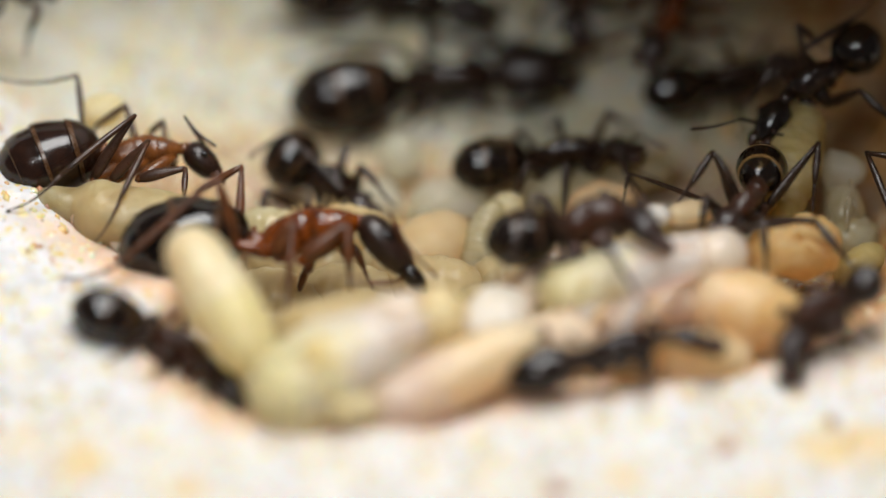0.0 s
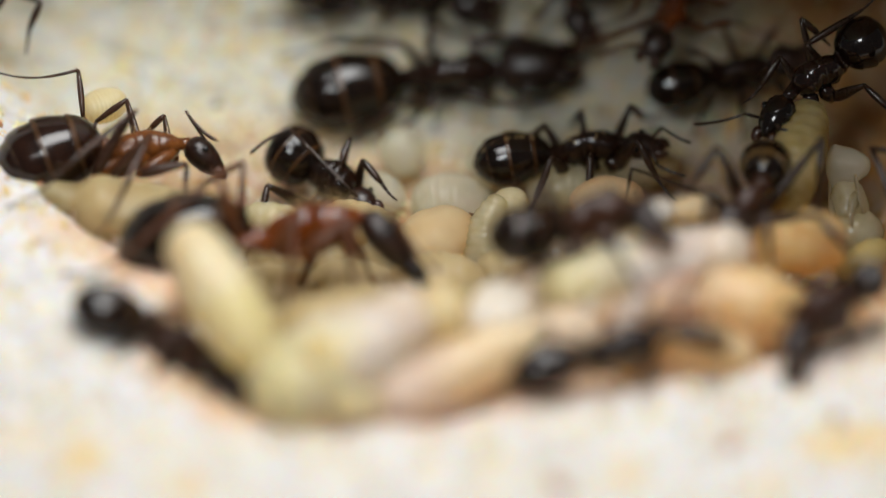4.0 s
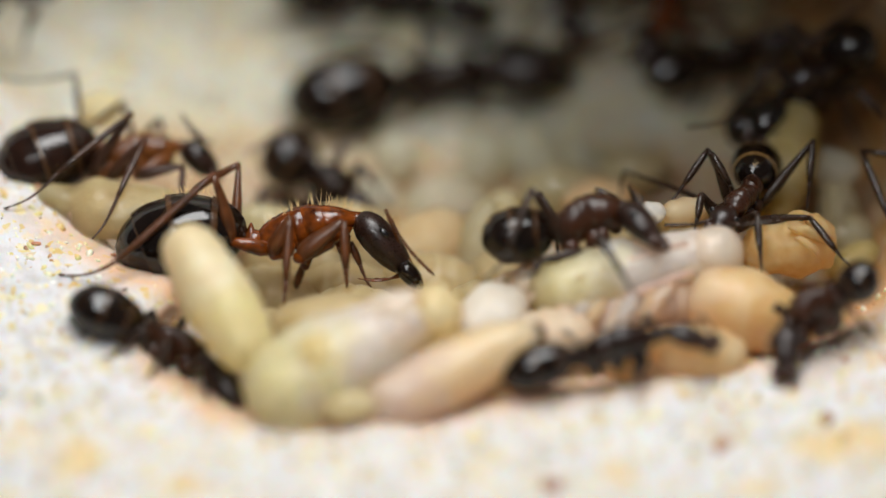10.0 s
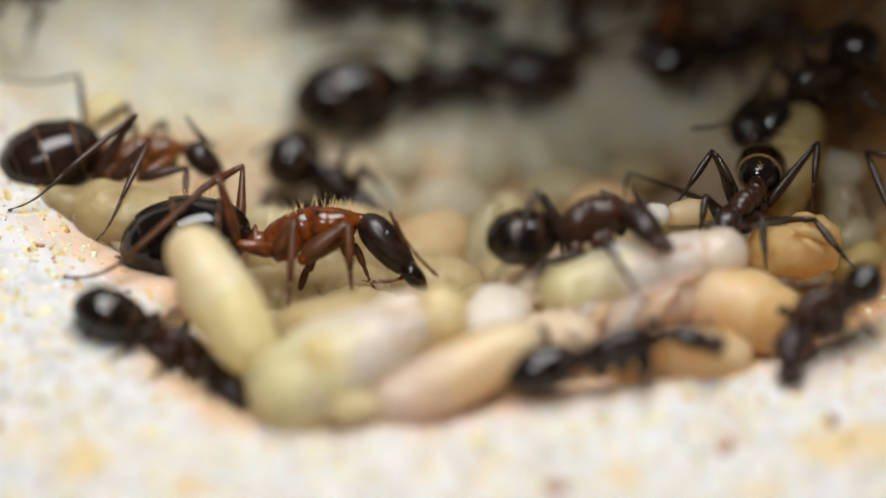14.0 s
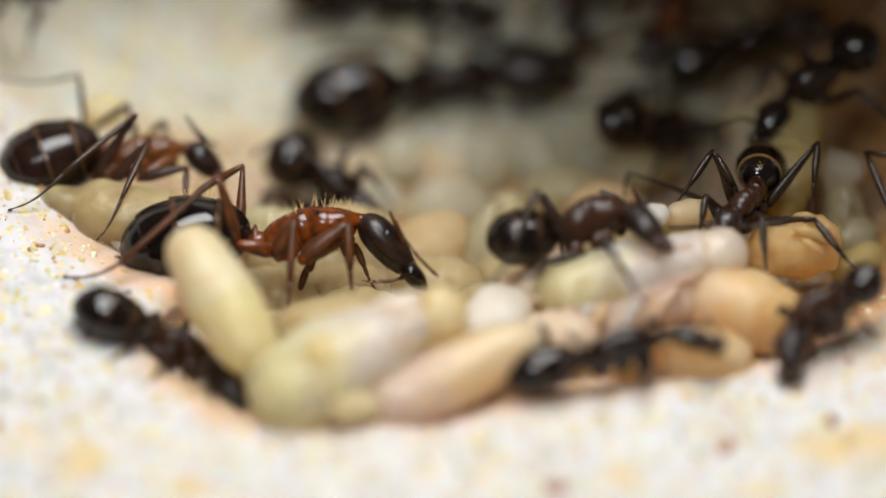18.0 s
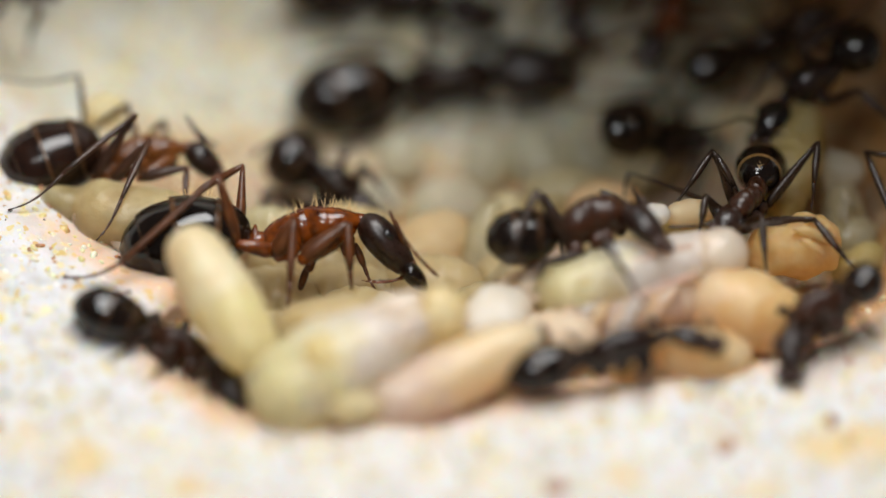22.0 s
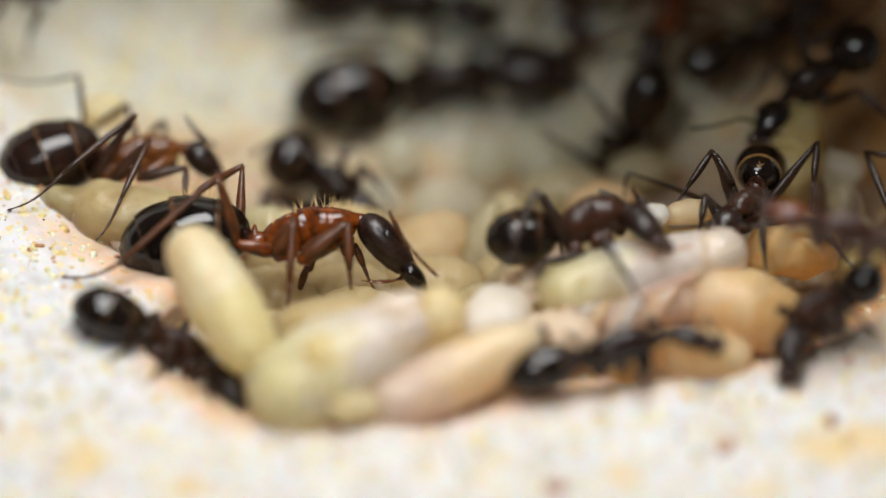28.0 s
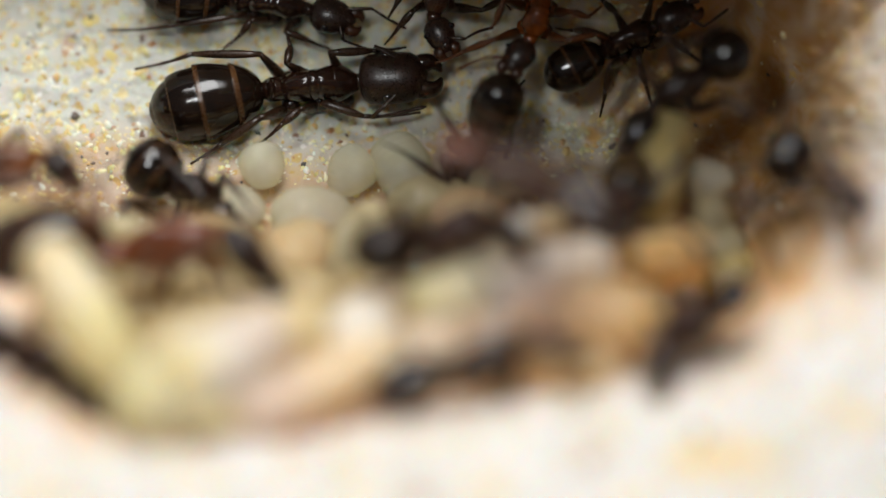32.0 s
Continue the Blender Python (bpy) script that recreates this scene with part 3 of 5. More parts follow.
def build_block():
    us = np.concatenate([np.linspace(-70, -17, 24)[:-1], np.linspace(-17, 21, 381), np.linspace(21, 75, 24)[1:]])
    vs = np.concatenate([np.linspace(-45, -9, 16)[:-1], np.linspace(-9, 10, 191), np.linspace(10, 55, 20)[1:]])
    uu, vv = np.meshgrid(us, vs)
    ww = depth(uu, vv)
    flat = [P(a, c, d) for a, c, d in zip(uu.ravel(), vv.ravel(), ww.ravel())]
    nu, nv = len(us), len(vs)
    faces = [(r * nu + c, r * nu + c + 1, (r + 1) * nu + c + 1, (r + 1) * nu + c) for r in range(nv - 1) for c in range(nu - 1)]
    me = mesh_of("ground", flat, faces, [STONE])
    s = inside(uu, vv)
    grime = 0.15 * lattice(uu, vv, 1.1, 12)
    streak = 1.15 + 0.5 * lattice(uu * 1.6, vv * 0.35, 0.8, 15)
    brown = streak * (0.95 - 0.6 * smooth((uu - 15.1 + 0.45 * np.clip(2.2 - vv, 0, 3)) / 2.6)) * smooth((uu - 7.0) / 4.5) * smooth((s + 0.25) / 0.6) * smooth((vv + 3.5) / 2.0)
    # floor soiling, deepened to paint in the shade behind workers and brood
    brown = np.maximum(brown, 0.85 * smooth((4.2 - vv) / 2.5) * smooth(s / 2.5) * smooth((vv + 3.0) / 2.0))
    # shade around the half-hidden dark worker, painted as a brown patch
    brown = np.maximum(brown, 0.72 * smooth((uu + 10) / 2.0) * smooth((-1.5 - uu) / 2.5) * smooth((vv - 0.3) / 1.0) * smooth((4.6 - vv) / 1.6) * smooth(s / 1.5))
    orange = (0.6 + 0.3 * smooth((-4.5 - uu) / 2.0)) * np.exp(-((s - 0.15) / 0.45) ** 2) * smooth((2.5 - vv) / 4)
    orange = np.maximum(orange, 0.3 * np.exp(-((s + 0.5) / 0.8) ** 2) * smooth((uu - 9.0) / 2.5) * smooth((0.5 - vv) / 2))
    ochre = 0 * uu
    for cu, cv, ru, rv in ((11.9, -5.7, 1.5, 0.55), (-10.6, -6.2, 0.8, 0.5), (-12.2, -5.4, 0.35, 0.4), (5.2, -6.6, 0.5, 0.4), (-7.3, -6.9, 0.6, 0.3), (1.2, -6.7, 0.5, 0.35), (9.3, -6.9, 0.7, 0.3), (15.2, -4.4, 1.1, 0.5)):
        ochre = np.maximum(ochre, 0.75 * smooth(1.5 - np.hypot((uu - cu) / ru, (vv - cv) / rv) + 0.35 * lattice(uu, vv, 0.45, 21)))
    coat = np.stack([np.clip(brown + grime * (brown > 0.02), 0, 1), np.clip(orange + grime * (orange > 0.02), 0, 0.8), 0.9 * smooth((s - 0.8) / 2.0) * smooth((vv - 1.5) / 2.0), ochre], -1)
    paint = me.color_attributes.new("stain_shade", "FLOAT_COLOR", "POINT")
    paint.data.foreach_set("color", coat.ravel().astype(np.float32))
    block = new("ground", me)
    tagged(block, "white aerated concrete block with a carved nest chamber", "nest block", kind="structure")


build_block()


def grain_material(name, stops, rough):
    m, n, l, b = material(name)
    geo = n.new("ShaderNodeNewGeometry")
    l.new(ramp(n, l, geo.outputs["Random Per Island"], stops).outputs[0], b.inputs["Base Color"])
    b.inputs["Roughness"].default_value = rough
    b.inputs["Subsurface Weight"].default_value, b.inputs["Subsurface Scale"].default_value = 0.3, 0.0002
    return m


GRAIN = grain_material("sand_grain", [(0.0, (0.748, 0.731, 0.663)), (0.3, (0.697, 0.629, 0.357)), (0.55, (0.646, 0.527, 0.221)), (0.8, (0.595, 0.391, 0.153)), (0.93, (0.425, 0.204, 0.102)), (0.985, (0.068, 0.064, 0.060))], 0.3)


def pebble(centre, r, rng, out):
    """An uneven eight-sided grain appended to out (verts, faces)."""
    verts, faces = out
    i = len(verts)
    spin = Euler((rng.uniform(0, 6), rng.uniform(0, 6), rng.uniform(0, 6))).to_matrix()
    ring = 6
    stretch = Vector((rng.uniform(0.7, 1.3), rng.uniform(0.7, 1.3), rng.uniform(0.5, 0.9)))
    for z, k in ((-0.75, 0.6), (0.0, 1.0), (0.75, 0.6)):
        for j in range(ring):
            a = 2 * math.pi * j / ring + z
            p = Vector((math.cos(a) * k, math.sin(a) * k, z)) * rng.uniform(0.85, 1.12)
            verts.append(centre + spin @ Vector((p.x * stretch.x, p.y * stretch.y, p.z * stretch.z)) * r)
    for k in range(2):
        for j in range(ring):
            q = (j + 1) % ring
            faces.append((i + k * ring + j, i + k * ring + q, i + (k + 1) * ring + q, i + (k + 1) * ring + j))
    faces.append(tuple(i + j for j in range(ring))[::-1])
    faces.append(tuple(i + 2 * ring + j for j in range(ring)))


def build_grains():
    rng = random.Random(21)
    count = 8000
    us = np.array([rng.uniform(-15.5, 19.5) for _ in range(count)])
    vs = np.array([rng.uniform(-8.8, 8.6) for _ in range(count)])
    # the chamber's own wall is rougher: a denser coat of grains
    us = np.concatenate([us, [rng.uniform(-10.0, 17.0) for _ in range(4200)]])
    vs = np.concatenate([vs, [rng.uniform(2.2, 8.6) for _ in range(4200)]])
    ws = depth(us, vs)
    out = ([], [])
    hollow = inside(us, vs)
    for u, v, w, s in zip(us, vs, ws, hollow):
        if u > 11.5 and s > 0.3 and rng.random() < 0.97:      # the stained side wall is smoother
            continue
        r = 0.05 + 0.16 * rng.random() ** 1.7
        pebble(P(u, v, w + r * 0.7), r * MM, rng, out)
    tagged(new("sand_grains", mesh_of("sand_grains", out[0], out[1], [GRAIN])), "ochre, white and dark sand grains set in the concrete", "sand", kind="stuff")


MM = 0.001
build_grains()
# a few larger grains set in the rim
CHIP, n, l, b = material("brown_chip")
chip_noise = noise_node(n, l, 3000, 4)
l.new(ramp(n, l, chip_noise.outputs["Fac"], [(0.35, (0.24, 0.08, 0.03)), (0.7, (0.52, 0.22, 0.08))]).outputs[0], b.inputs["Base Color"])
b.inputs["Roughness"].default_value = 0.6
for px, py, r in ((3.30, -7.05, 0.5), (8.20, -5.85, 0.36), (11.30, -5.08, 0.36), (-12.98, -5.15, 0.22), (-3.35, -5.12, 0.2), (-3.07, -5.98, 0.14), (11.93, -3.32, 0.16)):
    out = ([], [])
    w = float(depth(np.array([px]), np.array([py]))[0])
    pebble(P(px, py, w + r * 0.3), r * MM, random.Random(int(px * 100)), out)
    tagged(new("stone_chip", mesh_of("stone_chip", out[0], out[1], [CHIP])), "reddish brown chip set in the white rim", "stone chip", "chips in the rim")


# ---- brood ----
def larva(name, label, a, d, wide, mat, bend=0.0, up=None, rings=11, front=0.8, back=1.0, category="larva", group="brood", power=0.36, head=None, groove=0.06):
    """A grub: a fat bent tube with shallow rings; head: material of a small head at its a end."""
    up = up or D(0, 1, -0.5)
    steps = rings * 6
    pts, rad = [], []
    for i in range(steps + 1):
        t = 0.5 - 0.5 * math.cos(math.pi * i / steps)
        pts.append(a.lerp(d, t) + up * (bend * 4 * t * (1 - t) * MM))
        f = max(4 * t * (1 - t), 0.0004) ** power * (back + (front - back) * t)
        f *= 1 - groove * abs(math.cos(math.pi * t * rings)) ** 4
        rad.append((wide * f * MM, wide * f * MM * 0.95))
    root = tagged(new(name), label, category, group)
    place_under(root, pts[len(pts) // 2] - D(0, 1, 0) * wide * MM, None)
    seed = len(WHERE) % 97
    part("body", wobble(tube(pts, rad, up, 18), wide * 0.1 * MM, wide * 1.3 * MM, seed), mat, root)
    ax = (a - d).normalized()
    if category == "larva":
        part("head", wobble(bulge(a - ax * 0.62 * MM * wide, a + ax * 0.05 * MM * wide, 0.4 * wide * MM, 0.38 * wide * MM, up, 8, 12), 0.03 * MM, MM, seed), head or mat, root)
    else:
        part("dark_end", wobble(bulge(d - ax * 0.16 * MM * wide, d + ax * 0.28 * MM * wide, 0.3 * wide * MM, 0.28 * wide * MM, up, 8, 12), 0.03 * MM, MM, seed), UMBER, root, "dark spot at the end of the cocoon")
    return root


def clear_pupa(label, tail, crown, wide, up, inner, tones, group="brood"):
    """A pupa in a clear skin: skin, abdomen, thorax, head, folded limbs."""
    root = tagged(new("pupa"), label, "pupa", group)
    place_under(root, tail.lerp(crown, 0.5) - D(0, 1, 0) * wide * MM, None)
    ax = (crown - tail).normalized()
    side = ax.cross(up).normalized()
    w = wide
    seed = len(WHERE) % 89
    part("skin", wobble(wobble(profile(tail, crown, [(0, 0), (0.24, w), (0.5, w * 0.99), (0.68, w * 0.93), (0.82, w * 0.56), (0.9, w * 0.52), (1, 0)], up, 36, 56), 0.1 * w * MM, 1.2 * w * MM, seed), 0.05 * w * MM, 0.42 * w * MM, seed + 5), clear_skin("pupa_skin", tones, tail, crown), root, "milky glassy skin")
    for s in (-1, 1):
        e = tail.lerp(crown, 0.9) + side * (s * w * 0.3 * MM) + up * w * 0.2 * MM
        part("eye_spot", bulge(e - ax * 0.16 * MM, e + ax * 0.16 * MM, 0.12 * MM, 0.12 * MM, up, 8, 10), ORANGE, root)
    part("abdomen", wobble(profile(tail.lerp(crown, 0.03), tail.lerp(crown, 0.58), [(0, 0), (0.4, w * 0.86), (0.8, w * 0.7), (1, 0)], up, 20, 18), 0.12 * w * MM, w * MM, seed + 1), inner[0], root)
    part("thorax", wobble(profile(tail.lerp(crown, 0.42), tail.lerp(crown, 0.84), [(0, 0), (0.35, w * 0.8), (0.75, w * 0.6), (1, 0)], up, 18, 16), 0.12 * w * MM, w * MM, seed + 2), inner[1], root)
    part("head", wobble(profile(tail.lerp(crown, 0.78), tail.lerp(crown, 0.965), [(0, 0), (0.5, w * 0.34), (0.75, w * 0.33), (1, 0)], up, 18, 14), 0.05 * w * MM, w * MM, seed + 3), inner[2], root)
    for i, s in enumerate((-1, 1, -1, 1)):
        a = tail.lerp(crown, 0.66 - 0.08 * (i // 2)) + side * (s * w * 0.3 * MM) + up * w * 0.42 * MM
        d = tail.lerp(crown, 0.4 - 0.1 * (i // 2)) + side * (s * w * 0.18 * MM) + up * w * 0.82 * MM
        part("folded_leg", tube(bezier(a, a.lerp(d, .5) + up * 0.15 * MM, d, 6), [0.1 * MM, .13 * MM, .13 * MM, .12 * MM, .1 * MM, .08 * MM, .04 * MM], up, 8), inner[1], root)
    low = D(0, -0.75, -0.66)
    for i in range(5):
        a = tail.lerp(crown, 0.62 - 0.06 * i) + low * w * (0.86 - 0.03 * i) * MM
        d = tail.lerp(crown, 0.42 - 0.09 * i) + low * w * (1.0 - 0.02 * i) * MM + D(0, -1, 0) * 0.25 * MM
        part("folded_leg", wobble(tube(bezier(a, a.lerp(d, .5) + low * 0.3 * MM, d, 8), [.1 * MM, .17 * MM, .2 * MM, .2 * MM, .19 * MM, .18 * MM, .16 * MM, .12 * MM, .05 * MM], up, 10), 0.05 * MM, 0.4 * MM, i), inner[1], root)
    return root


def pupa(label, tail, neck, crown, wide, mats, up, headr, group="brood"):
    """A naked pupa: abdomen, thorax, a pale head, and folded limbs lying along the belly."""
    m_ab, m_th, m_hd = mats
    root = tagged(new("pupa"), label, "pupa", group)
    place_under(root, tail.lerp(neck, 0.5) - D(0, 1, 0) * wide * MM, None)
    waist = tail.lerp(neck, 0.52)
    ax = (neck - tail).normalized()
    part("abdomen", wobble(wobble(bulge(tail, waist + ax * 0.35 * MM, wide * MM, wide * MM * 0.95, up, 16, 20, 0, 0.45, 0.85, 1.05), 0.14 * wide * MM, 1.1 * wide * MM, 5), 0.05 * wide * MM, 0.4 * wide * MM, 8), m_ab, root)
    part("thorax", wobble(wobble(bulge(waist - ax * 0.55 * MM, neck + ax * 0.2 * MM, wide * 0.72 * MM, wide * 0.68 * MM, up, 14, 18, 0.15 * MM, 0.45, 0.9, 1.0), 0.14 * wide * MM, 1.1 * wide * MM, 5), 0.05 * wide * MM, 0.4 * wide * MM, 8), m_th, root)
    part("head", wobble(wobble(bulge(neck - ax * 0.1 * MM, crown, headr * MM, headr * MM * 0.9, up, 16, 22, 0, 0.45), 0.3 * wide * MM, 1.0 * wide * MM, 5), 0.05 * wide * MM, 0.4 * wide * MM, 8), m_hd, root)
    side = ax.cross(up).normalized()
    for i, s in enumerate((-1, 1, -1, 1)):
        a = waist.lerp(neck, 0.35 + 0.25 * (i // 2)) + side * (s * wide * 0.45 * MM) + up * wide * 0.45 * MM
        d = tail.lerp(waist, 0.75 - 0.2 * (i // 2)) + side * (s * wide * 0.3 * MM) + up * wide * 0.86 * MM
        part("folded_leg", tube(bezier(a, a.lerp(d, .5) + up * 0.22 * MM, d, 6), [0.1 * MM, .12 * MM, .12 * MM, .11 * MM, .1 * MM, .08 * MM, .04 * MM], up, 8), m_th, root)
    for s in (-1, 1):
        a = neck + ax * 0.3 * MM + side * (s * headr * 0.7 * MM) + up * headr * 0.4 * MM
        d = waist + side * (s * wide * 0.62 * MM) + up * wide * 0.35 * MM
        part("folded_antenna", tube(bezier(a, a.lerp(d, .5) + up * 0.2 * MM, d, 6), [0.07 * MM] * 7, up, 8), m_th, root)
    return root


UPF = D(0, 0.75, -0.65)


def honey_pupa():
    """A large pupa lying slantwise: clear honey-coloured abdomen with the gut inside, pearly thorax, round head, limbs along the belly."""
    root = tagged(new("pupa"), "large glassy yellow-white pupa among the brood", "pupa", "brood")
    place_under(root, P(-2.5, -4.6, -3.4), None)
    uneven = lambda geo, k: wobble(wobble(geo, 0.09 * MM, 1.6 * MM, k), 0.035 * MM, 0.5 * MM, k + 4)
    tail, neck = P(-5.55, -4.6, -3.7), P(0.2, -1.75, -2.95)
    body = profile(tail, neck, [(0, 0), (0.2, 1.44), (0.38, 1.58), (0.62, 1.2), (0.82, 0.76), (1, 0)], UPF, 40, 60)
    part("skin", uneven(body, 3), clear_skin("pupa_skin", MILKY, tail, neck, 0.68), root, "milky glassy skin")
    for k, (c, r) in enumerate(((P(-3.45, -3.3, -4.05), 0.92), (P(-4.65, -4.0, -4.15), 0.62))):
        part("gut", uneven(bulge(c - D(1, 0.6, 0) * r * MM, c + D(1, 0.6, 0) * r * MM, r * MM, r * MM, UPF, 14, 20), k), YOLK, root, "yellow gut showing through")
    part("thorax", uneven(bulge(P(-2.7, -2.8, -3.2), P(-0.3, -1.6, -2.9), 0.78 * MM, 0.76 * MM, UPF, 22, 28, 0.1 * MM, 0.44), 6), PEARL, root)
    part("head", uneven(bulge(P(-0.9, -2.0, -3.15), P(0.7, -1.7, -3.05), 0.78 * MM, 0.76 * MM, UPF, 18, 24, 0, 0.5), 5), HONEY, root, "pale round head")
    part("brain", bulge(P(-0.5, -1.85, -3.2), P(0.3, -1.6, -3.1), 0.4 * MM, 0.38 * MM, UPF, 12, 16), WHITE, root)
    for e in (P(-0.55, -1.55, -3.5), P(-0.3, -2.05, -3.5)):
        part("eye_spot", bulge(e - D(1, 0, 0) * 0.17 * MM, e + D(1, 0, 0) * 0.17 * MM, 0.13 * MM, 0.12 * MM, UPF, 8, 10), ORANGE, root)
    for i in range(5):
        a = P(-0.9 - 0.35 * i, -2.15 - 0.22 * i, -3.85 - 0.02 * i)
        d = P(-2.2 - 0.3 * i, -3.3 - 0.2 * i, -4.2)
        part("folded_leg", wobble(tube(bezier(a, a.lerp(d, .5) + P(0.2, -0.1, -0.15), d, 10), [k * MM for k in (.05, .11, .14, .15, .15, .14, .13, .12, .1, .08, .03)], UPF, 12), 0.05 * MM, 0.5 * MM, i), PEARL, root)
    for a, k, d in ((P(-0.6, -1.5, -3.4), P(-1.6, -1.8, -3.9), P(-2.6, -2.3, -4.1)), (P(-0.4, -1.95, -3.5), P(-1.2, -2.3, -3.9), P(-2.1, -2.9, -4.2))):
        part("folded_antenna", tube(bezier(a, k, d, 10), [0.08 * MM] * 10 + [0.03 * MM], UPF, 9), PEARL, root)
    root.location += P(0, 0, -0.8)
    return root


def rosy_pupa():
    """A pupa lying on its back: clear olive abdomen, pink thorax, pale round head, and limbs hanging free over the belly."""
    root = tagged(new("pupa"), "glassy pinkish pupa with olive abdomen and folded legs", "pupa", "brood")
    place_under(root, P(5.8, -2.4, -1.7), None)
    uneven = lambda geo, k: wobble(wobble(geo, 0.1 * MM, 1.3 * MM, k), 0.04 * MM, 0.45 * MM, k + 4)
    tail, neck = P(2.68, -1.55, -1.8), P(8.35, -0.1, -1.45)
    body = profile(tail, neck, [(0, 0), (0.2, 1.14), (0.42, 1.18), (0.66, 1.0), (0.86, 0.82), (1, 0)], UPF, 40, 60)
    part("skin", uneven(body, 2), clear_skin("rosy_skin", ROSY, tail, neck, 0.84), root, "glassy skin, olive at the tail and pink towards the head")
    part("gut", uneven(bulge(P(3.1, -1.4, -2.0), P(5.0, -0.85, -1.9), 0.8 * MM, 0.78 * MM, UPF, 14, 20), 1), YOLK, root)
    part("head", uneven(bulge(P(7.2, -0.3, -1.65), P(8.95, -0.05, -1.55), 0.88 * MM, 0.84 * MM, UPF, 18, 26, 0, 0.5), 3), PEARL, root, "pale round head")
    for e in (P(7.9, 0.25, -2.1), P(8.2, -0.5, -2.15)):
        part("eye_spot", bulge(e - D(1, 0, 0) * 0.16 * MM, e + D(1, 0, 0) * 0.16 * MM, 0.12 * MM, 0.1 * MM, UPF, 8, 10), PINKISH, root)
    rng = random.Random(8)
    for i in range(7):
        a = P(4.1 + 0.46 * i, -1.7 + 0.10 * i, -2.45)
        d = P(3.5 + 0.46 * i + rng.uniform(-0.2, 0.2), -2.6 + 0.06 * i + rng.uniform(-0.25, 0.3), -2.75 + rng.uniform(-0.15, 0.15))
        girth = rng.uniform(1.0, 1.5) * MM
        part("folded_leg", wobble(tube(bezier(a, a.lerp(d, .5) + P(rng.uniform(-0.3, 0.1), 0.1, -0.12), d, 10), [k * girth for k in (.06, .12, .15, .17, .17, .16, .15, .14, .12, .09, .03)], D(1, 0, 0), 12), 0.09 * MM, 0.5 * MM, i), (PINKISH, WHITE, PEACH)[i % 3], root)
    part("belly", uneven(bulge(P(3.7, -2.15, -2.1), P(7.2, -1.5, -1.9), 0.75 * MM, 0.72 * MM, UPF, 18, 20, 0, 0.42), 12), ROSE, root)
    for i, (a, k, d) in enumerate(((P(7.3, 0.1, -2.2), P(6.2, -0.1, -2.5), P(5.1, -0.6, -2.5)), (P(7.5, -0.7, -2.3), P(6.3, -1.1, -2.6), P(5.4, -1.5, -2.7)))):
        part("folded_antenna", tube(bezier(a, k, d, 10), [0.09 * MM] * 10 + [0.04 * MM], UPF, 9), ROSE, root)
    return root


larva("larva", "plump cream larva leaning against the nest wall", P(-7.69, 0.45, -3.1), P(-5.32, -3.49, -4.1), 1.12, clear_skin("larva_skin", CREAMY, P(-7.69, 0.45, -3.1), P(-5.32, -3.49, -4.1), 0.94), 0.1, front=1.05, back=0.95, power=0.27)
honey_pupa()
larva("cocoon", "pale tan silk cocoon lying at the rim", P(-2.25, -4.91, -4.6), P(2.95, -2.43, -3.9), 1.08, clear_skin("cocoon_skin", PINK_TAN, P(-2.25, -4.91, -4.6), P(2.95, -2.43, -3.9), 0.92), category="cocoon", rings=3, front=0.9)
larva("larva", "small cream larva squeezed under a pupa", P(-3.37, -4.7, -5.1), P(-1.85, -4.64, -5.1), 0.55, CREAM, 0.1)
pupa("white naked pupa lying head outwards", P(3.34, -0.82, -0.68), P(2.34, -1.44, -1.7), P(0.79, -2.5, -2.89), 0.8, (PINKISH, PINKISH, WHITE), UPF, 0.88)
rosy_pupa()
larva("cocoon", "wide tan silk cocoon beside the rim", P(7.35, -1.35, -1.6), P(10.75, -2.35, -2.3), 1.38, clear_skin("tan_silk", TAWNY, P(7.35, -1.35, -1.6), P(10.75, -2.35, -2.3), 0.94), category="cocoon", rings=3)
torn = tagged(new("cocoon"), "torn crumpled orange-brown cocoon on the brood", "cocoon", "brood")
place_under(torn, P(10.31, -0.9, 0.51), None)
shell = profile(P(8.97, -0.28, 0.17), P(11.68, 0.28, 0.68), [(0, 0), (0.25, 0.82), (0.6, 0.98), (0.85, 0.8), (1, 0)], UPF, 40, 44)
part("shell", wobble(wobble(shell, 0.16 * MM, 0.9 * MM, 4), 0.07 * MM, 0.28 * MM, 9), ORANGE, torn)
for k, (a, c, d, r) in enumerate(((P(10.3, 0.55, -0.55), P(11.0, 0.6, -0.45), P(11.45, 0.05, -0.25), 0.16), (P(10.5, 0.25, -0.75), P(10.95, 0.2, -0.7), P(11.2, -0.3, -0.5), 0.13), (P(10.75, 0.75, -0.1), P(11.3, 0.6, -0.1), P(11.6, 0.25, 0.05), 0.12))):
    part("fold", wobble(tube(bezier(a, c, d, 12), [r * MM * k2 for k2 in (.2, .6, .85, 1, 1, 1, 1, 1, .95, .85, .7, .45, .15)], UPF, 12), 0.05 * MM, 0.35 * MM, k), ORANGE, torn)
larva("larva", "cream larva wedged between two front pupae", P(-0.9, -2.6, -2.0), P(1.9, -2.1, -1.7), 0.9, HONEY, 0.05, rings=7)
larva("larva", "cream larva lying under a red worker", P(-5.0, -2.35, -2.2), P(-1.3, -2.0, -2.0), 0.88, BEIGE, 0.05, rings=7, groove=0.02)
larva("larva", "round whitish larva beside a worker", P(5.76, 0.85, -0.51), P(6.68, 1.1, -0.17), 0.44, WHITE, rings=3)
larva("cocoon", "dull pink-tan cocoon between workers", P(6.6, 0.93, 0.17), P(8.03, 1.19, 0.68), 0.5, TAN, category="cocoon", rings=3)
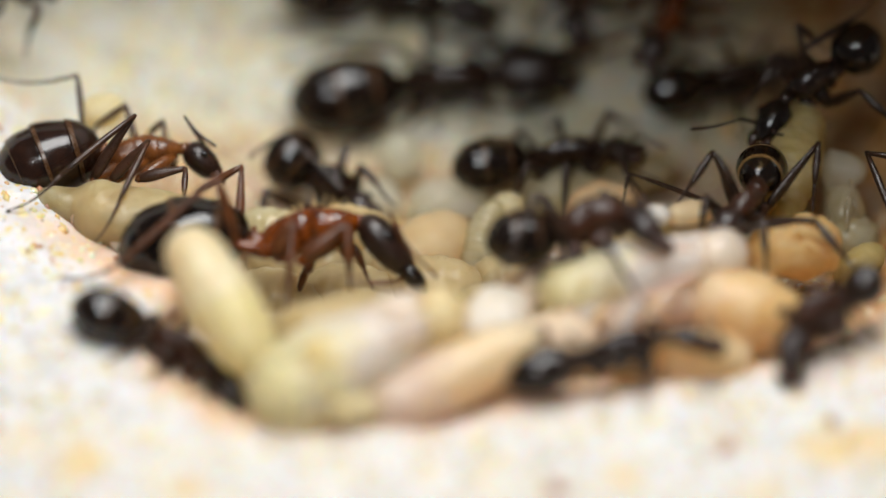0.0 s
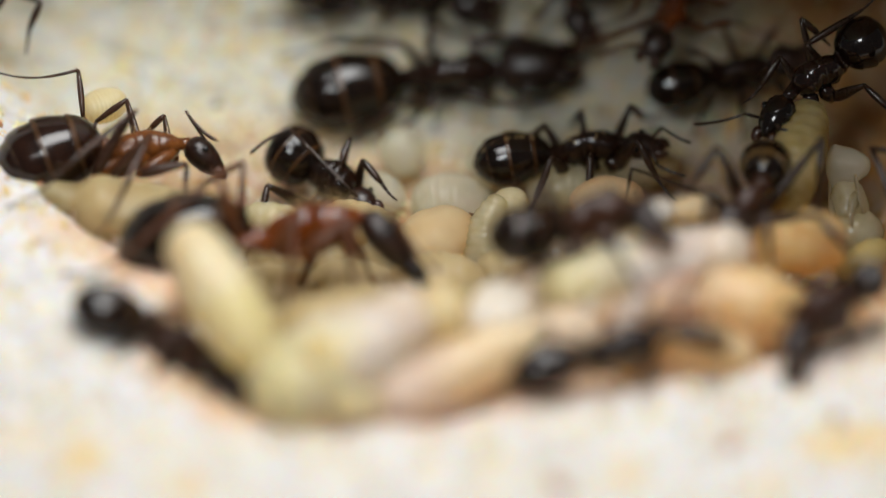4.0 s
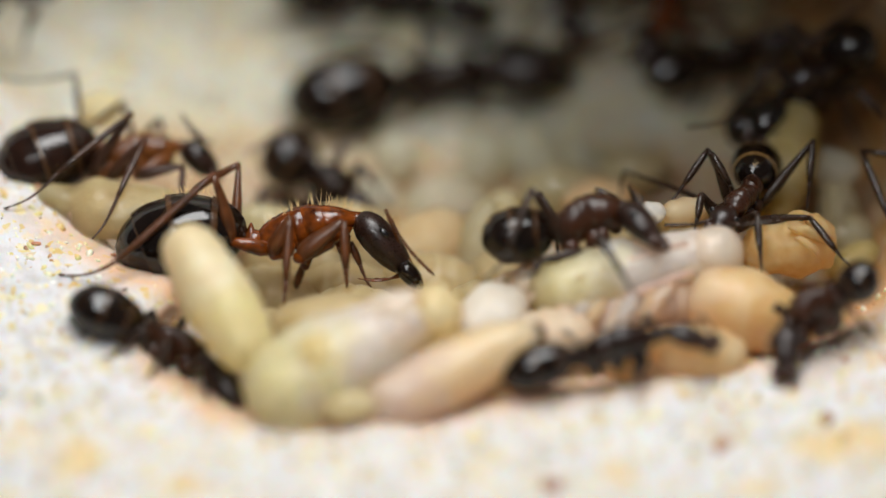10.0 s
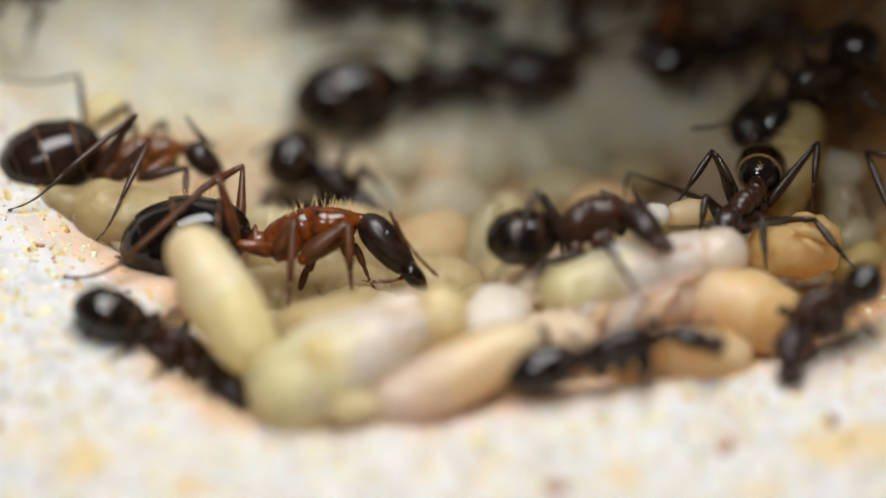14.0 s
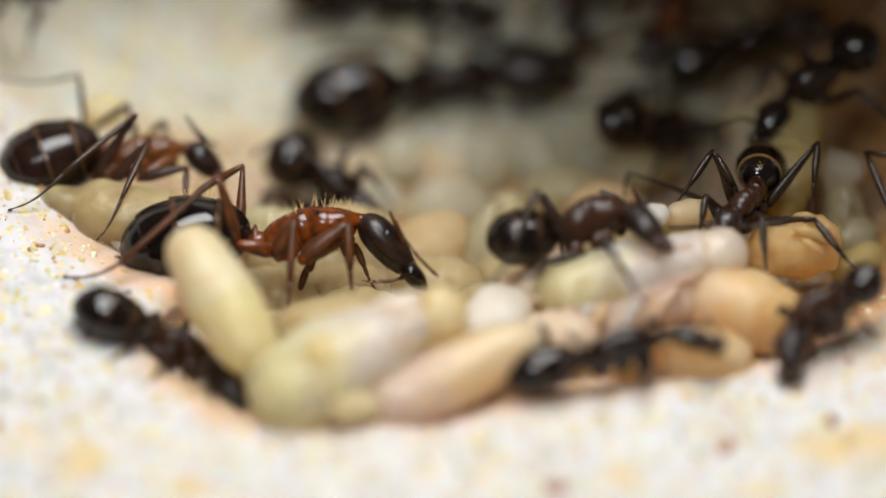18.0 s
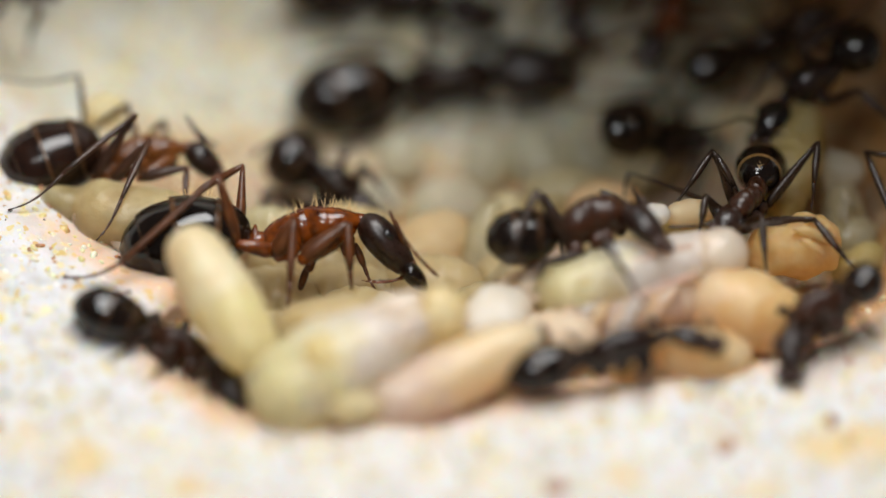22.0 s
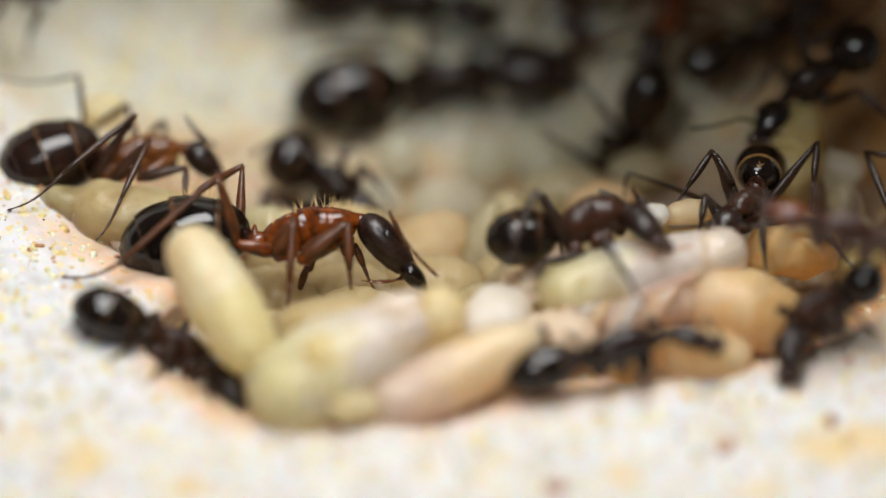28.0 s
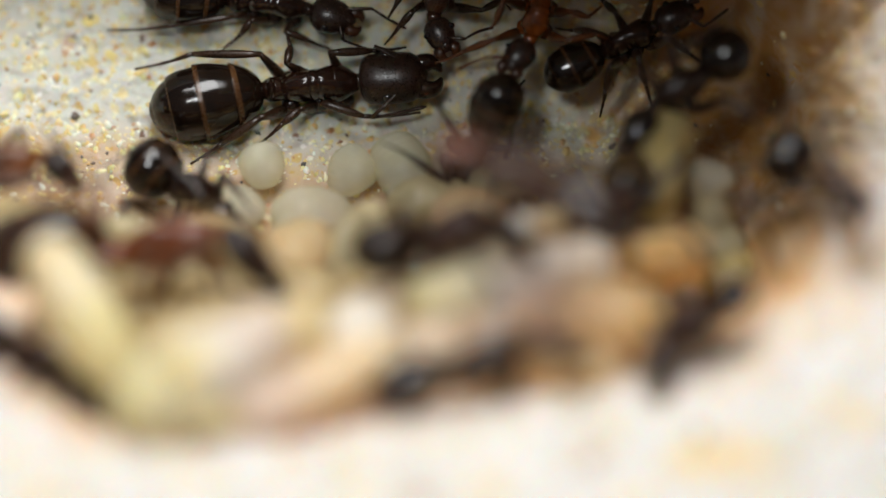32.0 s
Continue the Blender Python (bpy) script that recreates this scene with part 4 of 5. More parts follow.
larva("larva", "upright cream larva behind the workers", P(1.11, -1.07, 3.4), P(1.61, 1.5, 3.74), 0.75, PALE, -0.2, D(1, 0.2, 0))
larva("cocoon", "amber cocoon behind the workers", P(-1.5, -0.66, 3.57), P(0.86, 0.69, 4.08), 1.2, AMBER, category="cocoon", rings=3)
larva("larva", "tall yellow larva beneath a worker", P(10.75, 4.2, 4.25), P(9.85, 0.55, 2.12), 0.98, YELLOW, 0.1)
pupa("glassy white pupa by the chamber wall", P(12.2, -0.35, 3.4), P(11.9, 1.75, 3.8), P(11.8, 2.95, 4.0), 0.86, (PALE, PALE, MILK), D(-0.5, 0.3, -0.8), 0.58)
clear_pupa("glassy pale pupa under a worker's feet", P(-6.17, 0.18, 1.19), P(-12.02, 1.52, 2.04), 1.1, UPF, (BEIGE, PINKISH, BEIGE), SANDY)
larva("larva", "cream larva against the chamber wall", P(-10.68, 3.97, 4.67), P(-9.42, 4.32, 5.1), 0.6, CREAM)
# brood at the back of the chamber
for a, d, r, m in ((P(-1.40, 3.30, 7.2), P(-1.18, 2.05, 7.0), 0.70, MILK), (P(1.75, 3.05, 7.3), P(1.05, 1.85, 7.0), 0.76, MILK), (P(2.30, 3.50, 7.4), P(3.45, 1.45, 6.8), 0.88, MILK), (P(-0.95, 1.05, 6.1), P(1.35, 1.15, 6.0), 0.98, MILK),
                   (P(-2.43, 1.62, 6.12), P(-1.35, 1.1, 5.78), 0.7, MILK), (P(2.47, 1.45, 5.95), P(5.08, 1.64, 5.78), 0.85, PALE), (P(4.83, 2.01, 6.12), P(6.86, 2.39, 6.29), 0.7, PALE), (P(3.95, 3.0, 7.4), P(4.75, 1.9, 7.0), 0.7, MILK),
                   (P(3.8, 1.16, 4.42), P(5.82, 1.33, 4.08), 0.7, TAN), (P(2.04, 1.53, 4.42), P(1.7, 0.18, 3.91), 0.6, CREAM)):
    larva("larva", "glassy pale larva lying at the back of the chamber", a, d, r * 1.1, m, 0.16, groove=0.03)
# the bed of brood under the workers
for a, d, r, m in ((P(-6.09, -1.15, 1.87), P(-3.41, -1.99, 1.53), 1.04, BEIGE), (P(-4.09, -1.32, 2.38), P(-1.07, -1.66, 2.21), 1.22, BEIGE), (P(-1.74, -1.32, 2.38), P(1.27, -1.16, 2.38), 1.16, BEIGE),
                   (P(-5.78, -0.49, 3.4), P(-2.42, -0.82, 3.23), 1.16, BEIGE), (P(-3.09, -0.15, 3.74), P(-0.74, -0.65, 3.4), 1.10, BEIGE), (P(-6.11, 0.69, 3.4), P(-3.76, 0.35, 3.23), 0.8, PALE), (P(-3.76, 0.52, 3.57), P(-1.41, 0.35, 3.4), 0.98, BEIGE), (P(0.94, -0.99, 2.55), P(2.95, -0.65, 2.55), 0.85, BEIGE),
                   (P(3.61, -0.48, 0.85), P(6.11, 0.02, 1.02), 0.98, BEIGE), (P(6.12, 0.18, 1.19), P(8.63, 0.69, 1.36), 0.98, YELLOW), (P(7.56, -3.3, -2.38), P(4.9, -3.63, -3.06), 0.98, PEACH)):
    larva("larva", "pale brood piece in the heap under the workers", a, d, r, m, 0.08, rings=6)
for a, d, r, m in ((P(3.58, -3.47, -2.21), P(5.58, -2.97, -1.87), 0.98, PEACH), (P(-6.71, -3.63, -1.87), P(-5.86, -4.62, -2.89), 0.61, PEACH), (P(11.91, -1.98, -0.85), P(10.57, -2.64, -1.36), 0.85, PEACH),
                   (P(-3.74, -1.98, 0.34), P(-0.4, -2.65, -0.51), 1.22, BEIGE), (P(0.27, -1.98, 0.17), P(3.27, -1.98, 0.17), 1.22, BEIGE), (P(1.59, -3.3, -2.89), P(4.57, -2.47, -2.55), 1.10, PINKISH),
                   (P(5.25, -1.98, -1.36), P(8.41, -1.31, -1.02), 1.22, PINKISH), (P(5.9, -2.96, -2.89), P(9.04, -3.29, -3.06), 1.04, PEACH), (P(-5.88, -2.64, -1.19), P(-3.05, -3.3, -1.87), 1.22, BEIGE),
                   (P(11.65, -0.99, 2.04), P(13.01, 0.02, 2.55), 0.6, YELLOW), (P(10.34, 2.03, 3.06), P(9.14, 1.02, 2.21), 0.85, YELLOW), (P(-8.75, 0.02, 0.68), P(-7.57, -0.98, 0.34), 0.73, BEIGE)):
    larva("larva", "pale brood piece in the heap under the workers", a, d, r, m, 0.08, rings=6)


# ---- worker ants ----
TOP = D(0, 1, 0)
RED_TONES = (CH_BLACK, CH_RED, CH_HEAD, CH_LEG)
RUST_TONES = (CH_BLACK, CH_RUST, CH_HEAD, CH_DARKLEG)
DARK_TONES = (CH_BLACK, CH_BROWN, CH_HEAD, CH_DARKLEG)

ant("rust-red worker ant with black gaster bending over the brood", (P(-5.67, 0.32, 0), P(-9.47, -0.35, 0.17)), 1.34, (P(-5.4, 0.08, 0), P(-2.4, 0.88, 0)), 0.62,
    (P(-2.4, 0.98, 0), P(-0.92, -0.72, 0)), 0.61, TOP, [
        (0.15, 1, P(-6.63, 2.14, -1.1), P(-9.45, -0.4, -1.44), P(-11.17, -0.81, -1.02), P(-6.06, 0.15, -0.68)), (0.15, -1, P(-5.91, 2.46, 1.02), P(-7.22, 1.72, 1.36), P(-8.09, 0.18, 1.53), P(-5.98, 0.45, 0.5)),
        (0.35, 1, P(-4.39, 0.88, -1.1), P(-4.49, -0.98, -1.36), P(-4.59, -1.94, -1.44), P(-4.92, -0.25, -0.77), 1.2), (0.5, -1, P(-3.99, -0.48, 0.77), P(-4.24, -1.24, 1.02), P(-4.24, -1.74, 1.02)),
        (0.8, 1, P(-2.79, 0.75, -0.94), P(-2.73, -0.65, -1.02), P(-2.69, -1.18, -0.94), P(-4.19, -0.35, -0.77), 1.3), (0.85, -1, P(-2.6, 0.15, 0.51), P(-2.32, -0.52, 0.51), P(-2, -1.18, 0.42))],
    [(P(-1.56, 1.11, -0.77), P(-0.13, -0.82, -0.85)), (P(-1.4, 0.82, 0.68), P(-0.65, -0.99, 0.85))], tones=RED_TONES, hup=D(0.75, 0.65, 0), gbend=0.35, setae=40, seed=5)
ant("worker ant with brown gaster and orange-red thorax at the nest wall", (P(-10.1, 3.12, 3.1), P(-13.2, 1.98, 2.95)), 1.26, (P(-9.96, 2.63, 3.1), P(-7.69, 3, 3.15)), 0.48,
    (P(-7.58, 3.1, 3.2), P(-6.64, 2.16, 3.2)), 0.5, TOP, [
        (0.15, 1, P(-9.1, 3.95, 1.9), P(-11.22, 2.22, 0.9), P(-12.84, 1.15, 0.68), P(-10.35, 2.05, 2.3)), (0.5, 1, P(-8.68, 3.2, 1.7), P(-9.48, 1.5, 0.6), P(-10.22, 0.25, 0.1), P(-9.8, 2.0, 2.2)),
        (0.85, 1, P(-7.58, 2.4, 2.0), P(-7.62, 1.62, 1.5), P(-7.75, 1.0, 1.2), P(-9.0, 2.08, 2.2)), (0.15, -1, P(-10.68, 3.78, 3.8), P(-10.83, 5.18, 4.1), P(-13.86, 5.33, 4.25)),
        (0.5, -1, P(-9.4, 4.3, 4.0), P(-10.3, 3.66, 4.2), P(-10.65, 2.37, 4.1)), (0.85, -1, P(-8.29, 3.84, 4.0), P(-8.77, 3.38, 4.2), P(-8.77, 2.37, 4.1))],
    [(P(-7.64, 3.97, 3.0), P(-6.68, 3.06, 2.8)), (P(-7.53, 3.79, 3.7), P(-6.82, 3.12, 4.0))], tones=(CH_BROWN, CH_TAWNY, CH_HEAD, CH_TAWNYLEG), hup=D(0.7, 0.7, 0), setae=10, seed=6, size=0.85)
ant("dark worker ant half hidden behind a red worker", (P(-3.85, 2.08, 5.61), P(-5.07, 3.03, 6.29)), 0.95, (P(-3.78, 2.01, 5.61), P(-2.73, 1.5, 5.1)), 0.7,
    (P(-2.76, 1.53, 4.93), P(-2.15, 1.06, 4.42)), 0.45, D(0, 0.8, -0.6), [
        (0.5, 1, P(-2.8, 3.18, 4.93), P(-3.1, 2.37, 4.59), P(-3.23, 1.87, 4.42)), (0.8, -1, P(-2.42, 2.51, 4.59), P(-1.89, 1.87, 4.42), P(-1.41, 1.33, 4.25)), (0.3, 1, P(-5.25, 1.77, 4.42), P(-5.4, 1.03, 4.25), P(-5.42, 0.35, 4.08))],
    [(P(-4.58, 3.45, 4.93), P(-5.76, 2.71, 4.76))], tones=DARK_TONES)
ant("dark rusty worker ant leaning on a pupa", (P(3.42, 0.42, -1.78), P(1.28, 0.08, -1.61)), 0.90, (P(3.49, 0.42, -1.78), P(5.44, 1.22, -1.78)), 0.62,
    (P(5.38, 1.24, -1.95), P(6.43, 0.15, -2.63)), 0.52, D(-0.2, 0.9, -0.3), [
        (0.15, 1, P(2.72, 1.71, -2.46), P(2, -0.15, -2.98), P(1.26, -0.98, -2.98)), (0.15, -1, P(2.96, 1.6, -0.94), P(3.34, 0.68, -0.77), P(3.59, -0.48, -0.77)),
        (0.5, 1, P(2.92, -0.4, -2.46), P(2.83, -0.73, -2.63), P(2.34, -0.85, -2.63)), (0.6, 1, P(4.65, 0.43, -2.8), P(5.39, -0.81, -3.48), P(5.97, -1.64, -3.82)),
        (0.85, -1, P(4.62, 1.71, -0.94), P(5.34, 1.35, -0.94), P(5.67, 0.68, -1.1))],
    [(P(5.58, 1.84, -1.61), P(6.08, 0.93, -1.27))], tones=(CH_BLACK, CH_RUST, CH_HEAD, CH_DARKLEG), hup=D(0.6, 0.8, -0.2), setae=8, seed=3)
ant("dark worker ant with banded round gaster facing out of the nest", (P(9.3, 2.02, 0.65), P(9.52, 2.66, 3.2)), 0.77, (P(9.25, 1.6, 0.59), P(8.56, 1.05, -0.42)), 0.44,
    (P(8.56, 1.08, -0.51), P(8.16, 0.48, -1.1)), 0.46, D(0.1, 0.6, -0.8), [
        (0.15, 1, P(7.95, 2.89, 0.77), P(7.24, 1.85, 0.51), P(6.66, 1.15, 0.34)), (0.4, 1, P(8.07, 2.77, 0.34), P(8.6, 1.85, 0.26), P(8.64, 1.52, 0.26)),
        (0.6, 1, P(5.5, 2.26, 2.72), P(5.4, 1.78, 2.72), P(5.3, 1.16, 2.55), 0.5),
        (0.15, -1, P(11.08, 3.16, 1.19), P(10.96, 1.94, 1.02), P(10.89, 1.15, 1.02)), (0.5, -1, P(10.93, 0.88, -0.34), P(11.72, -0.12, -0.68), P(12.11, -0.52, -0.85)),
        (0.9, 1, P(7.73, 1.58, -0.34), P(7.62, 0.85, -0.51), P(7.52, 0.48, -0.51)), (0.9, -1, P(9.38, 1.01, -0.85), P(9.46, -0.15, -1.19), P(9.52, -0.75, -1.27))],
    [(P(7.58, 0.68, -1.02), P(6.62, 0.65, -0.85)), (P(8.91, 0.65, -1.36), P(10.15, 0.76, -1.36))], tones=RUST_TONES, gup=D(0, 0.35, -0.94), setae=24, seed=7, band=GOLD)
ant("black worker ant climbing head down over a larva", (P(11.63, 5.54, 4.25), P(13, 6.28, 4.59)), 0.82, (P(11.71, 5.31, 4.08), P(10.27, 4.64, 3.74)), 0.55,
    (P(10.1, 4.38, 3.57), P(9.42, 3.21, 3.23)), 0.5, D(-0.2, 0.5, -0.8), [
        (0.2, 1, P(10.66, 5.93, 3.91), P(12.04, 6.78, 4.08), P(12.85, 7.49, 4.25)), (0.5, 1, P(10.5, 6.71, 4.25), P(11.04, 6.24, 4.42), P(11.38, 5.91, 4.59)),
        (0.5, -1, P(12.36, 4.72, 3.57), P(13.17, 3.96, 3.4), P(13.7, 3.38, 3.4)), (0.8, -1, P(10.68, 3.63, 3.23), P(10.81, 2.53, 3.06), P(10.74, 1.61, 2.89)), (0.8, 1, P(9.89, 5.57, 4.25), P(9.35, 4.73, 4.25), P(8.85, 4.22, 4.25))],
    [(P(8.83, 3.88, 3.06), P(7.31, 3.57, 2.89)), (P(9.86, 3.44, 2.89), P(10.8, 3, 2.72))], tones=(CH_BLACK, CH_BROWN, CH_BLACK, CH_DARKLEG), band=CH_BLACK)
# on the back wall
WALL = D(0, 0.25, -0.97)
ant("large-headed dark brown major worker on the chamber wall", (P(-1.22, 5.0, 8.16), P(-4.6, 4.27, 8.16)), 1.15, (P(-0.78, 5.01, 8.16), P(1.63, 5.24, 8.16)), 0.62,
    (P(1.59, 5.28, 8.07), P(3.53, 5.41, 7.99)), 0.78, WALL, [
        (0.15, -1, P(-1.32, 6.05, 7.82), P(-3.33, 6.06, 8.33), P(-5.03, 5.62, 8.67)), (0.15, 1, P(-1.34, 4.15, 7.48), P(-2.44, 3.41, 7.82), P(-3.38, 2.82, 7.99)),
        (0.5, 1, P(-0.15, 4.42, 7.65), P(-0.66, 4, 7.65), P(-1.34, 3.41, 7.99)), (0.5, -1, P(-0.54, 5.78, 7.82), P(-0.44, 6.3, 8.16), P(-0.58, 6.81, 8.5)),
        (0.8, 1, P(0.53, 4.59, 7.65), P(1.71, 4.22, 7.65), P(3.41, 4.34, 8.16)), (0.8, -1, P(0.75, 6.09, 7.65), P(1.97, 6.16, 7.99), P(2.99, 6.27, 8.5))],
    [(P(1.97, 4.17, 7.48), P(3.58, 4.51, 7.99)), (P(2.05, 6.29, 7.65), P(3.83, 5.79, 8.16))], tones=DARK_TONES, major=True, size=1.15)
ant("dark worker ant on the upper chamber wall", (P(-2.28, 7.66, 8.84), P(-4.83, 7.92, 9.01)), 0.85, (P(-1.77, 7.63, 8.67), P(0.07, 7.41, 8.67)), 0.45,
    (P(0.14, 7.35, 8.58), P(1.43, 7.01, 8.5)), 0.55, WALL, [
        (0.15, 1, P(-2.11, 7.18, 8.5), P(-3.81, 6.91, 8.67), P(-5.85, 6.78, 9.01)), (0.5, 1, P(-1.6, 7.05, 8.5), P(-1.9, 6.64, 8.67), P(-2.45, 6.22, 9.01)), (0.8, 1, P(-0.58, 6.72, 8.5), P(0.1, 6.47, 8.67), P(0.78, 6.22, 9.01)),
        (0.5, -1, P(-1.43, 8.34, 8.5), P(-1.77, 8.85, 8.84), P(-2.28, 9.37, 9.01))],
    [(P(1.12, 6.47, 8.16), P(2.65, 5.96, 8.33)), (P(1.97, 7.4, 8.33), P(2.99, 6.81, 8.5))], tones=DARK_TONES)
ant("worker ant with spread legs on the upper chamber wall", (P(4.21, 8.71, 8.33), P(4.72, 9.9, 8.5)), 0.7, (P(4.12, 8.54, 8.24), P(3.78, 7.18, 7.99)), 0.42,
    (P(3.78, 7.09, 7.91), P(4.2, 6.15, 7.65)), 0.45, WALL, [
        (0.2, 1, P(3.02, 8.19, 7.82), P(2.68, 7.51, 7.99), P(2.43, 7.1, 8.33)), (0.2, -1, P(5.05, 8.53, 7.82), P(5.73, 7.85, 7.99), P(6.08, 7.35, 8.33)), (0.6, 1, P(3.19, 7.34, 7.82), P(2.76, 6.84, 7.99), P(2.34, 6.33, 8.33)),
        (0.6, -1, P(5.22, 7.34, 7.65), P(5.9, 7.68, 7.99), P(6.58, 8.03, 8.16))],
    [(P(4.71, 6.49, 7.48), P(5.56, 6.83, 7.65))], tones=RUST_TONES)
ant("red-thoraxed worker ant climbing down the chamber wall", (P(7.05, 8.15, 7.48), P(7.56, 9.68, 7.65)), 0.8, (P(7.01, 7.81, 7.31), P(6.67, 6.53, 6.97)), 0.48,
    (P(6.57, 6.41, 6.88), P(6.02, 5.56, 6.46)), 0.46, WALL, [
        (0.2, 1, P(5.85, 7.63, 6.8), P(5.6, 6.96, 6.97), P(5.43, 6.79, 7.14)), (0.2, -1, P(7.88, 7.29, 6.8), P(8.31, 7.13, 6.97), P(8.74, 7.47, 7.14)), (0.7, 1, P(5.52, 6.45, 6.8), P(4.67, 6.11, 7.14), P(3.83, 5.78, 7.48)),
        (0.7, -1, P(7.71, 6.44, 6.63), P(8.56, 6.62, 6.97), P(9.59, 6.28, 7.31))],
    [(P(5.34, 5.93, 6.29), P(4.5, 5.6, 6.8))], tones=RED_TONES)
shifting = ant("black worker ant shuffling along the chamber wall", (P(7.89, 5.44, 7.31), P(6.03, 4.96, 7.31)), 0.72, (P(8.09, 5.47, 7.22), P(9.5, 5.77, 7.22)), 0.46,
    (P(9.58, 5.81, 7.14), P(10.77, 6.03, 7.14)), 0.48, WALL, stance(P(8.09, 5.47, 7.22), P(9.5, 5.77, 7.22), WALL, 0.62, 0.9),
    [(P(10.93, 5.43, 6.8), P(11.78, 5.77, 6.97))], tones=DARK_TONES)
wanderer = ant("dark striped worker ant roaming behind the brood", (P(2.55, 2.72, 5.61), P(0.27, 2.29, 5.61)), 0.84, (P(2.8, 2.63, 5.52), P(4.66, 3.02, 5.44)), 0.52,
    (P(4.69, 3.02, 5.35), P(5.8, 2.85, 5.18)), 0.44, D(0, 0.7, -0.7), stance(P(2.8, 2.63, 5.52), P(4.66, 3.02, 5.44), D(0, 0.8, -0.6), 0.85, 0.9),
    [(P(5.83, 3.47, 4.93), P(6.67, 3.01, 4.76)), (P(5.66, 2.37, 4.76), P(6.5, 2.04, 4.59))], tones=DARK_TONES, setae=10, seed=9)
ant("dark worker ant at the upper edge of the chamber", (P(-14.27, 8.3, 6.38), P(-16.31, 8.48, 6.8)), 0.8, (P(-13.93, 8.21, 6.29), P(-12.57, 8.13, 6.12)), 0.45,
    (P(-12.48, 8.09, 6.03), P(-11.55, 7.78, 5.78)), 0.48, WALL, [
        (0.7, 1, P(-11.96, 7.19, 5.44), P(-12.31, 6.43, 5.78), P(-12.43, 5.68, 6.12)), (0.4, 1, P(-13.06, 7.27, 5.61), P(-13.58, 6.77, 5.95), P(-13.93, 6.27, 6.29)), (0.7, -1, P(-12.23, 8.8, 5.95), P(-11.73, 9.48, 6.29), P(-11.57, 10, 6.63))],
    [(P(-11.04, 8.12, 5.61), P(-10.37, 7.62, 5.95))], tones=DARK_TONES)
# along the front rim
ant("black worker ant resting on the front rim", (P(-8.65, -2.48, -2.72), P(-10.85, -1.58, -2.72)), 0.84, (P(-8.48, -2.5, -2.72), P(-6.94, -3.1, -2.89)), 0.42,
    (P(-6.82, -3.29, -2.98), P(-5.69, -4.75, -3.57)), 0.45, D(0.3, 0.8, -0.5), stance(P(-8.48, -2.5, -2.72), P(-6.94, -3.1, -2.89), D(0.3, 0.8, -0.5), 0.55, 0.6),
    [(P(-6.44, -2.8, -3.23), P(-5.85, -3.62, -3.74))], tones=(CH_BLACK, CH_RUST, CH_HEAD, CH_DARKLEG), hup=D(0.7, 0.6, -0.4))
ant("black worker ant stretched along the front rim", (P(4.0, -3.2, -4.42), P(1.85, -3.86, -4.42)), 0.70, (P(4.2, -3.25, -4.42), P(6.3, -2.6, -4.25)), 0.58,
    (P(6.62, -2.38, -4.17), P(7.94, -2.82, -4.25)), 0.36, D(0.1, 0.8, -0.6), [
        (0.2, 1, P(4.0, -2.9, -4.9), P(3.5, -3.6, -5.0), P(3.2, -4.2, -5.0), 0.6), (0.2, -1, P(3.9, -2.6, -3.74), P(3.57, -2.4, -3.4), P(3.33, -2.2, -3.23), 0.5), (0.5, 1, P(4.9, -2.7, -4.9), P(4.7, -3.4, -5.0), P(4.6, -4.2, -5.1), 0.7),
        (0.8, 1, P(5.71, -3.45, -4.59), P(5.87, -3.77, -4.93), P(6.03, -4.1, -5.1)), (0.8, -1, P(6.05, -1.97, -3.74), P(6.55, -2.63, -3.74), P(6.88, -3.29, -3.74))],
    [(P(7.69, -1.96, -4.25), P(8.35, -2.79, -4.42))], tones=DARK_TONES)
ant("black worker ant coming over the front rim", (P(11.72, -1.44, -3.23), P(12.88, -0.78, -3.06)), 0.66, (P(11.6, -1.56, -3.23), P(10.25, -2.05, -3.4)), 0.56,
    (P(10.19, -2.22, -3.57), P(10.11, -3.65, -4.08)), 0.42, D(-0.2, 0.8, -0.6), stance(P(11.6, -1.56, -3.23), P(10.19, -2.13, -3.4), D(-0.2, 0.8, -0.6), 0.42, 0.75),
    [(P(9.68, -2.63, -4.08), P(9.51, -3.45, -4.25))], tones=(CH_BLACK, CH_RUST, CH_HEAD, CH_DARKLEG))
# on the side wall
SIDE = D(-0.6, 0.3, -0.75)
ant("dark worker ant on the side wall of the chamber", (P(14.74, 2.61, 1.6), P(13.67, 3.2, 2.38)), 0.86, (P(14.83, 2.53, 1.2), P(15.66, 2.02, -0.6)), 0.46,
    (P(15.66, 2.02, -0.7), P(16.12, 1.35, -1.9)), 0.48, SIDE, [
        (0.2, 1, P(13.77, 4.44, 2.21), P(14.76, 5.01, 2.38), P(15.65, 5.58, 2.55)), (0.5, 1, P(14.93, 4.12, 1.87), P(16.17, 4.07, 1.87), P(17.2, 3.93, 1.7)),
        (0.2, -1, P(12.52, 2.86, 1.87), P(13.35, 0.77, 1.0), P(13.85, -0.9, -0.3)), (0.5, -1, P(13.31, 1.86, 1.2), P(14.05, 1.19, 0.6), P(14.4, 0.3, 0.3))],
    [(P(16.62, 1.85, -2.0), P(17.13, 2.35, -1.8)), (P(15.61, 1.02, -2.2), P(16.28, 0.35, -2.1))], tones=RUST_TONES, band=CH_BROWN, setae=14, seed=9)
